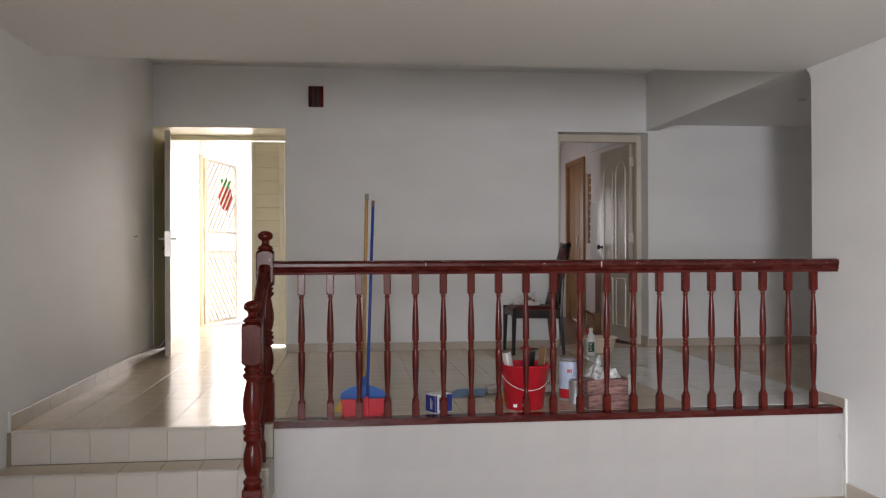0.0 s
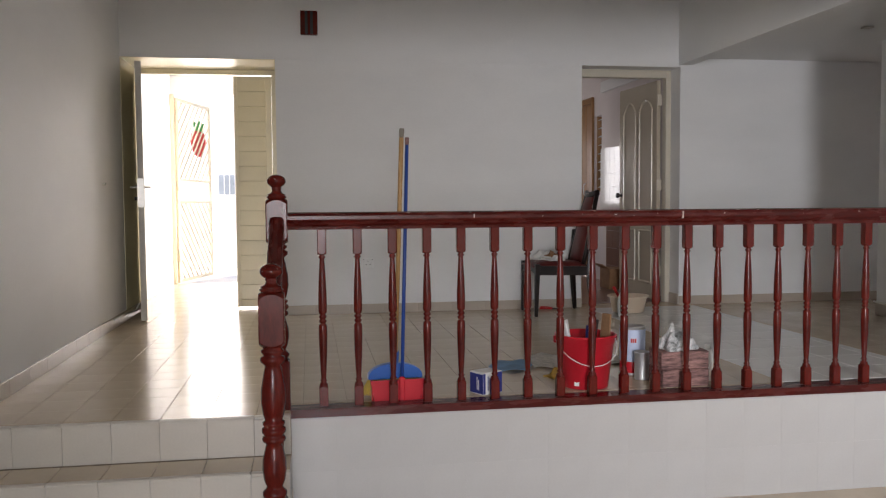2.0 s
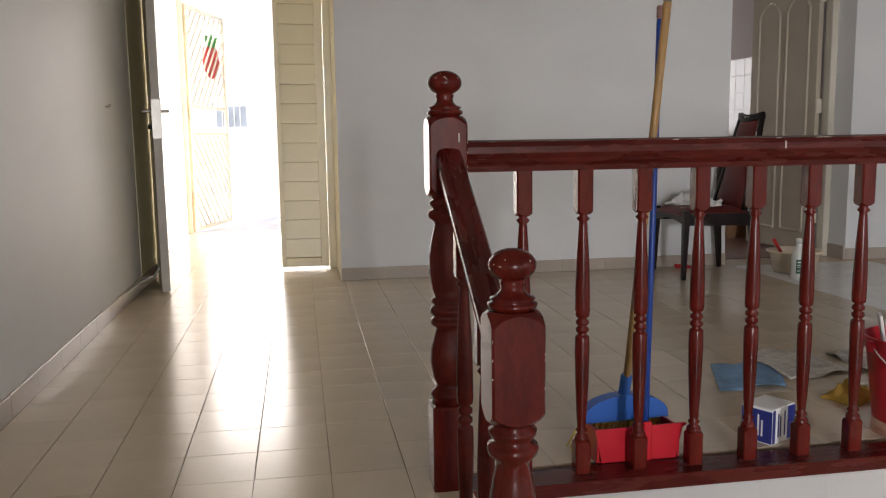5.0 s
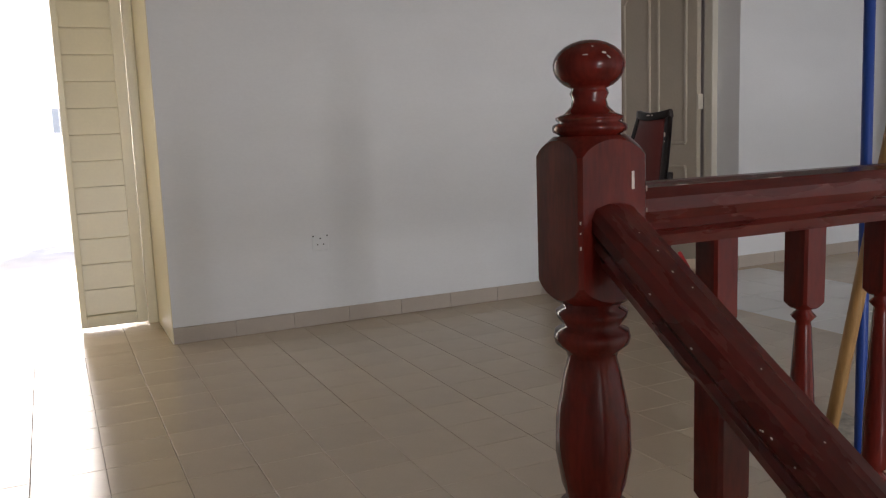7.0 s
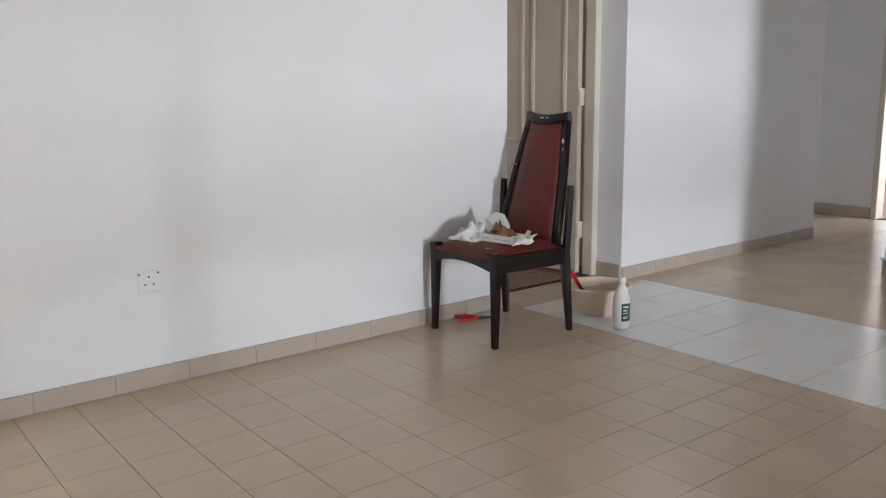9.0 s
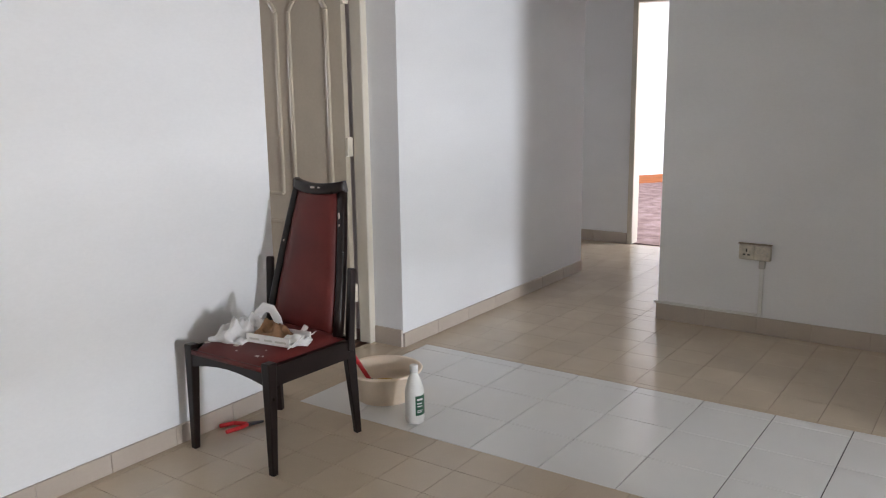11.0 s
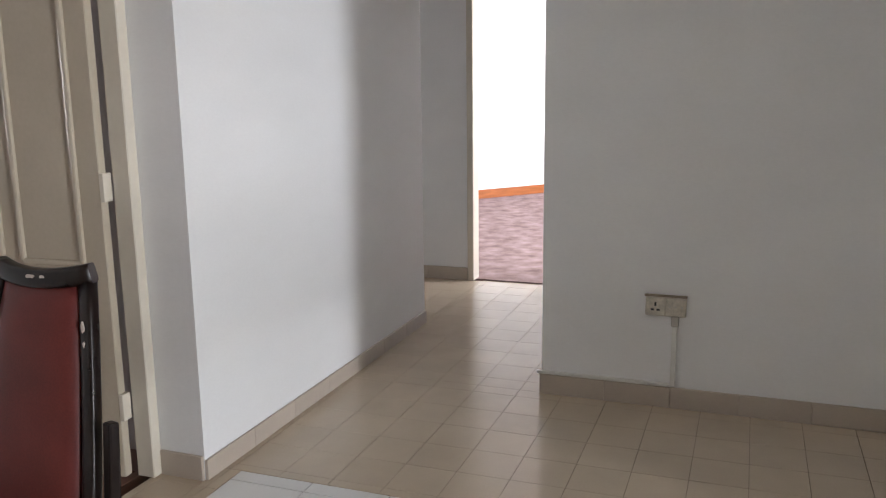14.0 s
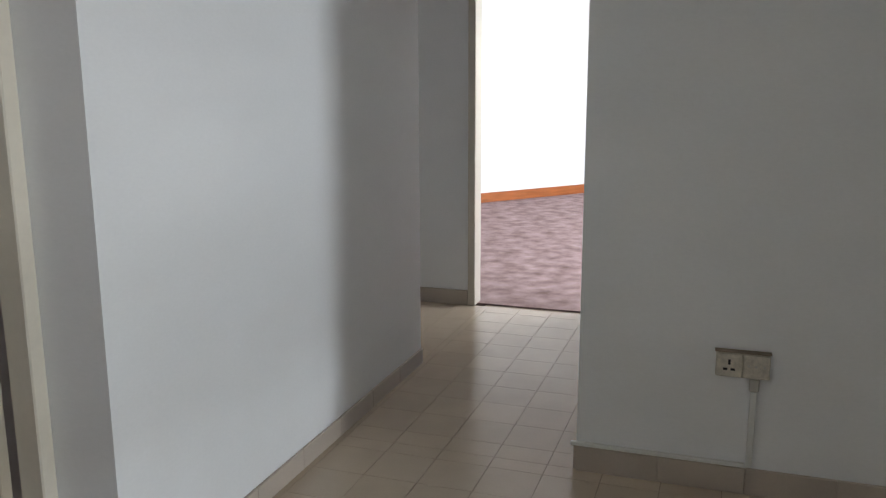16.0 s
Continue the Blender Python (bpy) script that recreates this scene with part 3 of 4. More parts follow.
def plank_leaf(name, w, h, hinge, rz, label, planks):
    """A boarded leaf: the hinge at its origin, running along +x, with stiles and shiplap boards."""
    root = tagged(thing(name, label, "door", hinge, rz), kind="structure")
    bm = box(0, 0.055, -0.022, 0.022, 0, h, 0.003)
    bm_box(bm, w - 0.03, w, -0.022, 0.022, 0, h, 0.003)
    bm_box(bm, 0.055, w - 0.03, -0.018, 0.018, 0, 0.06, 0.003)
    part("leaf_frame", bm, M_CREAM, root)
    part("leaf_backing", box(0.05, w - 0.02, -0.016, -0.008, 0.05, h), M_CREAM, root)
    s = (h - 0.06) / planks
    for i in range(planks):
        z = 0.06 + i * s
        o = [(0.003, z + 0.001), (-0.007, z + 0.001), (-0.007, z + s), (0.004, z + s), (0.013, z + 0.012), (0.013, z + 0.006)]
        part("board", prism(o, "x", 0.055, w - 0.03), M_CREAM, root)
    return root

leaf_right = plank_leaf("door_1", 0.326, 2.046, (-0.173, 3.81, 0.014), 180, "closed narrow cream boarded door leaf", 15)
leaf_left = tagged(thing("door_2", "open cream boarded entrance door with steel lock", "door", (-1.300, 3.765, 0.012), -79.2), kind="structure")
bm = box(0, 0.735, -0.023, 0.023, 0, 2.045, 0.003)
part("leaf", bm, M_CREAM, leaf_left)
# shade on the cream leaf's edge is put in as a grey strip
part("leaf_edge", box(0.7355, 0.7385, -0.0235, 0.0235, 0, 2.045), M_GREYD, leaf_left, "cream door edge with its shade painted grey")
lock = part("lock_plate", box(0.739, 0.743, -0.028, 0.028, 0.90, 1.13, 0.002), M_STEEL, leaf_left, "steel lock plate")
bm = rod((0.69, 0.02, 1.06), (0.69, 0.075, 1.06), 0.009)
rod((0.69, 0.07, 1.06), (0.60, 0.07, 1.06), 0.008, bm=bm)
rod((0.69, -0.02, 1.06), (0.69, -0.075, 1.06), 0.009, bm=bm)
rod((0.69, -0.07, 1.06), (0.60, -0.07, 1.06), 0.008, bm=bm)
part("door_handle", bm, M_STEEL, leaf_left, "steel lever handles")
part("thumb_turn", rod((0.70, -0.02, 0.97), (0.70, -0.05, 0.97), 0.014), M_BLACK, leaf_left)
stop = thing("door_stop_rod", "slim steel door stop at the skirting", "door stop", (LX, 2.72, 0.05))
part("rod", tube([(0.012, 0, 0.02), (0.03, 0.20, 0.03), (0.10, 0.36, 0.04)], 0.008), M_STEEL, stop)
part("hook", rod((0.10, 0.36, 0.04), (0.13, 0.37, 0.10), 0.006), M_STEEL, stop)
knob = thing("wall_hook", "small dark metal hook screwed to the wall", "hook", (LX, 2.55, 1.08))
part("shank", rod((0, 0, 0), (0.020, 0, 0), 0.004), M_GREYD, knob)
part("tip", rod((0.020, 0, 0), (0.023, 0, 0.014), 0.004), M_GREYD, knob)

gate = thing("metal_gate", "open cream metal gate with slanted bars", "gate", (-1.375, 6.30, 0.012), 75.5)
GW, GH = 1.06, 2.16
bm = box(0, 0.05, -0.015, 0.015, 0, GH, 0.003)
bm_box(bm, GW - 0.04, GW, -0.015, 0.015, 0, GH, 0.003)
bm_box(bm, 0.05, GW - 0.04, -0.015, 0.015, 0, 0.04, 0.003)
bm_box(bm, 0.05, GW - 0.04, -0.015, 0.015, GH - 0.04, GH, 0.003)
part("gate_frame", bm, M_GATE, gate)
for j in range(-4, 19):
    for lo_z, hi_z, slope in ((0.04, 0.93, -1.0), (1.22, GH - 0.04, 1.0)):
        z0 = (lo_z + hi_z) / 2 + (j - 7) * 0.135
        a = (0.05, z0 - slope * 0.52 * (GW - 0.09))
        b = (GW - 0.04, z0 + slope * 0.52 * (GW - 0.09))
        t0 = [max(0, min(1, (v - a[1]) / (b[1] - a[1]))) for v in (lo_z, hi_z)]
        t0.sort()
        if t0[1] - t0[0] > 0.03:
            p0, p1 = [(a[0] + (b[0] - a[0]) * t, 0, a[1] + (b[1] - a[1]) * t) for t in t0]
            part("bar", beam(p0, p1, 0.012, 0.022), M_GATE, gate)
part("lock_box", box(0.05, GW - 0.04, -0.010, 0.010, 0.93, 0.96, 0.002), M_GATE, gate)
part("middle_rail", box(0.05, GW - 0.04, -0.010, 0.010, 1.19, 1.22, 0.002), M_GATE, gate)
for z in (0.25, 1.08, 1.9):
    part("hinge", rod((-0.004, -0.02, z), (-0.004, -0.02, z + 0.13), 0.014), M_GATE, gate)
structure("gate_post", box(LX - 0.094, LX - 0.052, 6.25, 6.298, 0, 2.205, 0.003), M_GATE, "cream painted steel gate post")
sign = thing("hanging_ornament", "red and green fruit shaped hanging on the gate", "ornament", (-1.375, 6.30, 0.14), 75.5)
cx, cz = 0.75, 1.60
pts = [(cx + 0.23 * math.cos(a), cz + 0.19 * math.sin(a) * (1.15 if math.sin(a) < 0 else 0.75)) for a in [i * math.pi / 12 for i in range(24)]]
part("fruit", prism(pts, "y", 0.022, 0.034), M_REDD, sign)
pts = [(cx - 0.15, cz + 0.10), (cx + 0.15, cz + 0.10), (cx + 0.19, cz + 0.22), (cx + 0.07, cz + 0.20), (cx, cz + 0.25), (cx - 0.07, cz + 0.20), (cx - 0.19, cz + 0.22)]
part("leaves", prism(pts, "y", 0.016, 0.020), M_GREEN, sign)

bld = thing("apartment_building", "pale far building with a dark band of windows", "building", (0, 24, -0.02))
part("wall", box(-16, 14, 0, 8, 0, 12), M_BLDG, bld)
for k in (0, 2, 3):
    for i in range(12):
        x = -14.72 + i * 2.4
        wd = part("window", box(x, x + 0.86, -0.06, -0.01, 1.25 + 2.9 * k, 1.88 + 2.9 * k), M_GLASSD, bld)
        bm = bmesh.new()
        for q in range(1, 5):
            bm_box(bm, x + q * 0.172 - 0.008, x + q * 0.172 + 0.008, -0.09, -0.06, 1.25 + 2.9 * k, 1.88 + 2.9 * k)
        part("mullions", bm, M_BLDG, wd)
part("roof", box(-16.3, 14.3, -0.4, 8.3, 12, 12.3), M_CONC, bld)

# ---------------------------------------------------------------- kitchen door
bm = box(2.515, 2.58, 3.42, 3.497, 0, 2.105, 0.004)
bm_box(bm, 3.375, 3.424, 3.42, 3.497, 0, 2.105, 0.004)
bm_box(bm, 2.58, 3.375, 3.42, 3.497, 2.05, 2.105, 0.004)
bm_box(bm, 2.515, 3.424, 3.43, 3.49, 2.105, 2.12)
structure("kitchen_door_frame", bm, M_FRAMEB, "cream painted timber door frame")

def panel_door(name, hinge, rz, w, h, label):
    """A moulded leaf with two tall arched panels over two short ones; hinge at the origin."""
    root = tagged(thing(name, label, "door", hinge, rz), kind="structure")
    part("leaf", box(0.004, w, -0.019, 0.019, 0, h, 0.003), M_LEAFB, root)
    for x0, x1 in ((0.10, w / 2 - 0.045), (w / 2 + 0.045, w - 0.10)):
        for z0, z1, arch in ((0.15, 0.64, 0), (0.80, 1.78, 0.10)):
            for side in (-1, 1):
                path = [(x0, z0), (x1, z0), (x1, z1)]
                if arch:
                    path += [(x1 + (x0 - x1) * t, z1 + arch * math.sin(math.pi * t) ** 0.8) for t in (0.15, 0.3, 0.5, 0.7, 0.85)]
                path += [(x0, z1), (x0, z0)]
                bm = bmesh.new()
                for p0, p1 in zip(path, path[1:]):
                    beam((p0[0], side * 0.020, p0[1]), (p1[0], side * 0.020, p1[1]), 0.022, 0.024, bm=bm, bevel=0.007, up=(0, 1, 0))
                part("panel_moulding", bm, M_LEAFB, root)
    for side in (-1, 1):
        k = part("door_knob", lathe([(0.022, 0), (0.022, 0.004), (0.010, 0.008), (0.009, 0.03), (0.024, 0.040), (0.028, 0.052), (0.022, 0.064), (0.008, 0.068)], 18), M_BLACK, root, "dark round knob")
        k.matrix_basis = pose(w - 0.065, side * 0.019, 0.98, -90 * side)
    for z in (0.22, 1.02, 1.80):
        part("hinge", box(-0.012, 0.006, -0.024, 0.021, z, z + 0.10, 0.002), M_FRAMEB, root)
    return root

panel_door("door_3", (3.346, 3.505, 0.012), 94, 0.80, 2.03, "half open moulded beige panel door with dark knob")

tile_k = to_mesh("wall_tile", box(-0.006, 0, 0.001, 0.149, 0.001, 0.149, 0.0015), M_KTILE)
for i in range(8):
    for j in range(5):
        ob = new("tile", tile_k)
        ob.parent = kitchen_wall
        ob.matrix_basis = pose(3.56, 4.46 + i * 0.15, 0.80 + j * 0.15)
dado = to_mesh("dado_tile", box(-0.006, 0, 0.001, 0.199, 0.001, 0.199, 0.0015), M_KDADO)
for i in range(5):
    for j in range(4):
        ob = new("tile", dado)
        ob.parent = kitchen_wall
        ob.matrix_basis = pose(3.56, 4.46 + i * 0.2, j * 0.2)
louvre = tagged(thing("window_2", "narrow louvred kitchen window with white slats", "window", (3.61, 5.64, 1.05)), kind="structure")
bm = box(-0.03, 0.03, 0, 0.015, 0, 0.90)
bm_box(bm, -0.03, 0.03, 0.205, 0.22, 0, 0.90)
part("window_frame", bm, M_OAK, louvre)
for q in range(9):
    part("slat", beam((-0.02, 0.11, 0.05 + q * 0.1), (0.025, 0.11, 0.075 + q * 0.1), 0.19, 0.006), M_WHITEP, louvre)
inner = tagged(thing("door_4", "stained wooden folding door in a wooden frame", "door", (3.56, 5.90, 0)), kind="structure")
bm = box(-0.03, 0.06, 0, 0.07, 0, 2.19, 0.003)
bm_box(bm, -0.03, 0.06, 0.83, 0.90, 0, 2.19, 0.003)
bm_box(bm, -0.03, 0.06, 0.07, 0.83, 2.12, 2.19, 0.003)
part("door_frame", bm, M_OAK, inner)
for i in range(3):
    part("door_panel", box(0.01, 0.04, 0.07 + i * 0.253, 0.318 + i * 0.253, 0.01, 2.12, 0.004), M_OAK, inner)
part("pull_handle", tube([(0.0, 0.30, 1.0), (-0.03, 0.30, 1.02), (-0.03, 0.30, 1.14), (0.0, 0.30, 1.16)], 0.007), M_STEEL, inner)
carton = thing("cardboard_box", "small open brown cardboard box by the kitchen wall", "box", (3.40, 4.75, -0.004))
part("carton_body", box(-0.12, 0.10, -0.15, 0.15, 0, 0.22, 0.004), M_BROWN, carton)
part("flap", beam((-0.12, 0, 0.22), (-0.20, 0, 0.27), 0.28, 0.006), M_BROWN, carton)

# ---------------------------------------------------------------- wall fittings
chime = thing("door_chime", "dark red door chime box with black stripes on the wall", "door chime", (0.166, YF - 0.002, 2.32))
part("case", box(-0.07, 0.07, -0.045, 0, 0, 0.195, 0.006, 2), M_WOOD, chime)
for x in (-0.022, 0.022):
    part("sound_slot", box(x - 0.011, x + 0.011, -0.048, -0.045, 0.006, 0.189), M_BLACK, chime)

double = thing("wall_socket", "grimy white double socket on surface box", "socket", (XD, 1.64, 0.42))
part("back_box", box(-0.022, 0, 0.0, 0.172, 0, 0.088, 0.004), M_OLDP, double)
part("socket_plate", box(-0.030, -0.022, 0.002, 0.085, 0.003, 0.085, 0.003), M_OLDP, double)
left_plate = part("socket_plate", box(-0.030, -0.022, 0.088, 0.170, 0.003, 0.085, 0.003), M_OLDP, double)
for y, z, w, h in ((0.129, 0.055, 0.004, 0.009), (0.117, 0.030, 0.007, 0.004), (0.141, 0.030, 0.007, 0.004)):
    part("pin_hole", box(-0.0312, -0.030, y - w, y + w, z - h, z + h), M_BLACK, left_plate)
for y in (0.018, 0.044, 0.068):
    part("switch_mark", box(-0.0318, -0.030, y - 0.004, y + 0.004, 0.042, 0.050, 0.001), M_GREYD, double)
part("grime", box(-0.0305, -0.001, -0.002, 0.176, 0.088, 0.092), M_GROUT, double, "dark grime along the top edge")
part("junction", box(-0.020, 0, 0.030, 0.062, -0.045, -0.001, 0.003), M_GREYD, double)
cond = thing("cable_conduit", "white plastic cable trunking painted over the wall", "cable trunking", (XD, 1.685, 0.0))
part("riser", box(-0.013, 0, -0.010, 0.012, 0.100, 0.373, 0.002), M_WHITEP, cond)
part("run", box(-0.016, 0, 0.014, 0.61, 0.098, 0.112, 0.002), M_WHITEP, cond)

sa = thing("wall_socket", "white flush wall socket", "socket", (0.588, YF + 0.006, 0.380))
part("socket_plate", box(0, 0.086, -0.006, 0, 0, 0.086, 0.003), M_WALL, sa)
for x, z in ((0.043, 0.062), (0.027, 0.032), (0.059, 0.032), (0.006, 0.075), (0.080, 0.075)):
    part("pin_hole", box(x - 0.0035, x + 0.0035, -0.0072, -0.006, z - 0.003, z + 0.003), M_BLACK, sa)
dl = thing("ceiling_vent", "small dark slot fitting in the ceiling", "ceiling fitting", (4.21, 1.79, 2.2))
part("slot", box(-0.035, 0.035, -0.03, 0.03, -0.012, 0.0, 0.003), M_GREYD, dl)

# ---------------------------------------------------------------- chair
def sweep(points, w, h, up, bm=None):
    """A rounded rectangular bar along a path in one continuous skin."""
    bm = bm or bmesh.new()
    pts = [Vector(q) for q in points]
    rings = []
    for i, q in enumerate(pts):
        ax = (pts[min(i + 1, len(pts) - 1)] - pts[max(i - 1, 0)]).normalized()
        s = ax.cross(Vector(up)).normalized()
        u = s.cross(ax).normalized()
        ring = []
        for k in range(12):
            a = 2 * math.pi * (k + 0.5) / 12
            cx, cy = math.cos(a), math.sin(a)
            ring.append(bm.verts.new(q + s * math.copysign(abs(cx) ** 0.45, cx) * w / 2 + u * math.copysign(abs(cy) ** 0.45, cy) * h / 2))
        rings.append(ring)
    for r0, r1 in zip(rings, rings[1:]):
        for k in range(12):
            bm.faces.new((r0[k], r0[(k + 1) % 12], r1[(k + 1) % 12], r1[k])).smooth = True
    bm.faces.new(list(reversed(rings[0]))), bm.faces.new(rings[-1])
    return bm


chair = thing("dining_chair", "dark wooden dining chair with paint-splashed maroon vinyl seat", "chair", (1.957, 2.93, 0))
CW = 0.218
for sy, name in ((-1, "leg"), (1, "leg")):
    part(name, beam((0.0, sy * CW, 0), (0.012, sy * (CW - 0.005), 0.43), 0.026, 0.026, 0.042, 0.042, bevel=0.004), M_DARK, chair)
    part(name, beam((0.47, sy * (CW + 0.005), 0), (0.44, sy * (CW - 0.005), 0.40), 0.026, 0.026, 0.04, 0.045, bevel=0.004), M_DARK, chair)
    part("back_post", beam((0.44, sy * (CW + 0.004), 0.36), (0.462, sy * (CW + 0.010), 0.695), 0.034, 0.030, 0.030, 0.026, bevel=0.006), M_DARK, chair)
def apron(p0, p1, sag, th, up):
    bm = bmesh.new()
    p0, p1 = Vector(p0), Vector(p1)
    rows = []
    for i in range(9):
        t = i / 8
        c = p0.lerp(p1, t)
        hgt = 0.075 - sag * math.sin(math.pi * t)
        s = Vector(up) * th / 2
        rows.append([bm.verts.new(c + s * a + Vector((0, 0, z))) for a, z in ((-1, 0), (1, 0), (1, -hgt), (-1, -hgt))])
    for a, b in zip(rows, rows[1:]):
        for i in range(4):
            bm.faces.new((a[i], a[(i + 1) % 4], b[(i + 1) % 4], b[i]))
    bm.faces.new(rows[0]), bm.faces.new(list(reversed(rows[-1])))
    return bm
part("seat_rail", apron((0.006, -CW, 0.415), (0.006, CW, 0.415), 0.03, 0.022, (1, 0, 0)), M_DARK, chair)
part("seat_rail", apron((0.45, -CW, 0.415), (0.45, CW, 0.415), 0.0, 0.022, (1, 0, 0)), M_DARK, chair)
for sy in (-1, 1):
    part("seat_rail", apron((0.01, sy * CW, 0.415), (0.45, sy * CW, 0.405), 0.0, 0.024, (0, 1, 0)), M_DARK, chair)
bm = bmesh.new()
N = 10
grid = []
for i in range(N + 1):
    row = []
    for j in range(N + 1):
        u, v = i / N, j / N
        edge = (1 - abs(2 * u - 1) ** 5) * (1 - abs(2 * v - 1) ** 5)
        row.append(bm.verts.new((-0.008 + 0.455 * u, (v - 0.5) * 2 * (CW - 0.020), 0.412 + 0.040 * edge ** 0.6 - 0.006 * u)))
    grid.append(row)
for i in range(N):
    for j in range(N):
        bm.faces.new((grid[i][j], grid[i + 1][j], grid[i + 1][j + 1], grid[i][j + 1])).smooth = True
ext = bmesh.ops.extrude_face_region(bm, geom=list(bm.faces))
for v in [g for g in ext["geom"] if isinstance(g, bmesh.types.BMVert)]:
    v.co.z = 0.395
seat = part("seat", bm, M_VINYL, chair)
bm = bmesh.new()
rng = random.Random(11)
for i in range(13):
    x, y = rng.uniform(0.0, 0.12), rng.uniform(-0.19, 0.16)
    r = rng.uniform(0.003, 0.011)
    pts = [(x + r * math.cos(a) * rng.uniform(0.5, 1.4), y + r * math.sin(a) * rng.uniform(0.5, 1.6)) for a in [k * math.pi / 4 for k in range(8)]]
    zz = 0.4465
    prism(pts, "z", zz, zz + 0.0015, bm)
tagged(part("paint_splashes", bm, M_CHIP, seat, "dried pale paint splashes"), kind="stuff")
# tapering, leaning back with a wooden frame
def back_pt(s, t):
    """s from -1 to 1 across, t from 0 to 1 up the back."""
    w = 0.176 - 0.062 * t ** 1.4
    x = 0.405 + 0.135 * t - 0.018 * (1 - s * s)
    return Vector((x, s * w, 0.42 + 0.565 * t))
for sy in (-1, 1):
    part("back_frame", sweep([back_pt(sy * 1.08, t / 8) for t in range(9)], 0.036, 0.034, (1, 0, 0)), M_DARK, chair)
part("top_rail", sweep([back_pt(s / 6 * 1.20, 1.0) + Vector((0, 0, 0.006 + 0.016 * abs(s / 6) ** 2)) for s in range(-6, 7)], 0.036, 0.046, (0, 0, 1)), M_DARK, chair)
rng = random.Random(8)
for (s, t, w, h) in ((0.05, 1.0, 0.034, 0.012), (-0.25, 1.0, 0.016, 0.008), (-1.06, 0.83, 0.010, 0.030), (-1.07, 0.77, 0.006, 0.014), (1.06, 0.62, 0.006, 0.012)):
    c = back_pt(s, t) + Vector((0, 0, 0.014 if t == 1.0 else 0))
    pts = [(c.y + w / 2 * math.cos(a) * rng.uniform(0.5, 1.2), c.z + h / 2 * math.sin(a) * rng.uniform(0.5, 1.2)) for a in [i * math.pi / 5 for i in range(10)]]
    part("chipped_patch", prism(pts, "x", c.x - 0.0192, c.x - 0.015), M_CHIP, chair, "chipped pale wood")
bm = bmesh.new()
A, B = 8, 14
fr, bk = [], []
for j in range(B + 1):
    t = 0.02 + 0.975 * j / B
    for arr, off in ((fr, -0.022), (bk, 0.008)):
        row = []
        for i in range(A + 1):
            s = -1 + 2 * i / A
            q = back_pt(s * 0.94, t)
            puff = (1 - abs(s) ** 4) * (1 - abs(2 * j / B - 1) ** 6)
            q.x += off * (0.35 + 0.65 * puff) if off < 0 else off
            row.append(bm.verts.new(q))
        arr.append(row)
for arr in (fr, bk):
    for j in range(B):
        for i in range(A):
            bm.faces.new((arr[j][i], arr[j][i + 1], arr[j + 1][i + 1], arr[j + 1][i])).smooth = True
for j in range(B):
    for i in (0, A):
        bm.faces.new((fr[j][i], bk[j][i], bk[j + 1][i], fr[j + 1][i]))
for i in range(A):
    for j in (0, B):
        bm.faces.new((fr[j][i], fr[j][i + 1], bk[j][i + 1], bk[j][i]))
part("backrest", bm, M_VINYL, chair)

def crumple(w, d, h, seed, n=14, fold=5.0, thick=0.0):
    """A crumpled sheet or lump, w by d, with folds up to h."""
    bm = bmesh.new()
    g = []
    for i in range(n + 1):
        row = []
        for j in range(n + 1):
            u, v = i / n * 2 - 1, j / n * 2 - 1
            q = noise.noise(Vector((u * fold * 0.5 + seed, v * fold * 0.5, seed * 0.37)))
            q2 = noise.noise(Vector((u * fold * 1.7, v * fold * 1.7 + seed, 2.1)))
            env = max(0.0, 1 - (abs(u) ** 2.2 + abs(v) ** 2.2) * 0.8)
            z = h * (0.15 + 0.85 * env) * (0.55 + 0.9 * q + 0.45 * q2)
            shrink = 1 + 0.16 * noise.noise(Vector((u * 2 + 7, v * 2, seed)))
            row.append(bm.verts.new((u * w / 2 * shrink, v * d / 2 * shrink, max(0.002, z))))
        g.append(row)
    for i in range(n):
        for j in range(n):
            bm.faces.new((g[i][j], g[i + 1][j], g[i + 1][j + 1], g[i][j + 1])).smooth = True
    for _ in range(2):
        bmesh.ops.smooth_vert(bm, verts=bm.verts, factor=0.4, use_axis_x=True, use_axis_y=True, use_axis_z=True)
    ext = bmesh.ops.extrude_face_region(bm, geom=list(bm.faces))
    for v in [q for q in ext["geom"] if isinstance(q, bmesh.types.BMVert)]:
        v.co.z = thick
    return bm

tray = thing("food_tray", "torn white card food tray with brown wrapping on the chair seat", "food tray", (2.13, 2.835, 0.452), 8)
bm = bmesh.new()
for (x0, x1, y0, y1, z0, z1) in ((-0.055, 0.06, -0.11, 0.10, 0, 0.004), (-0.060, -0.055, -0.10, 0.10, 0, 0.034), (0.060, 0.065, -0.11, 0.10, 0, 0.030), (-0.055, 0.06, 0.10, 0.105, 0, 0.028)):
    bm_box(bm, x0, x1, y0, y1, z0, z1)
for a, c, w in (((-0.05, -0.10, 0.0), (-0.045, -0.155, 0.05), 0.05), ((0.02, -0.10, 0.0), (0.03, -0.15, 0.042), 0.07), ((0.06, -0.06, 0.0), (0.085, -0.075, 0.045), 0.06)):
    beam(a, c, w, 0.003, w * 0.6, 0.003, bm=bm)
card = part("tray", bm, M_PAPER, tray)
for y, w in ((-0.085, 0.05), (-0.02, 0.035), (0.04, 0.045)):
    part("print_bar", box(-0.0612, -0.0602, y, y + w, 0.012, 0.019), M_GREYD, card)
w = part("brown_wrapping", crumple(0.13, 0.16, 0.085, 3.3, 14, 6), M_BROWN, tray)
w.matrix_basis = pose(0.01, 0.03, 0.004)
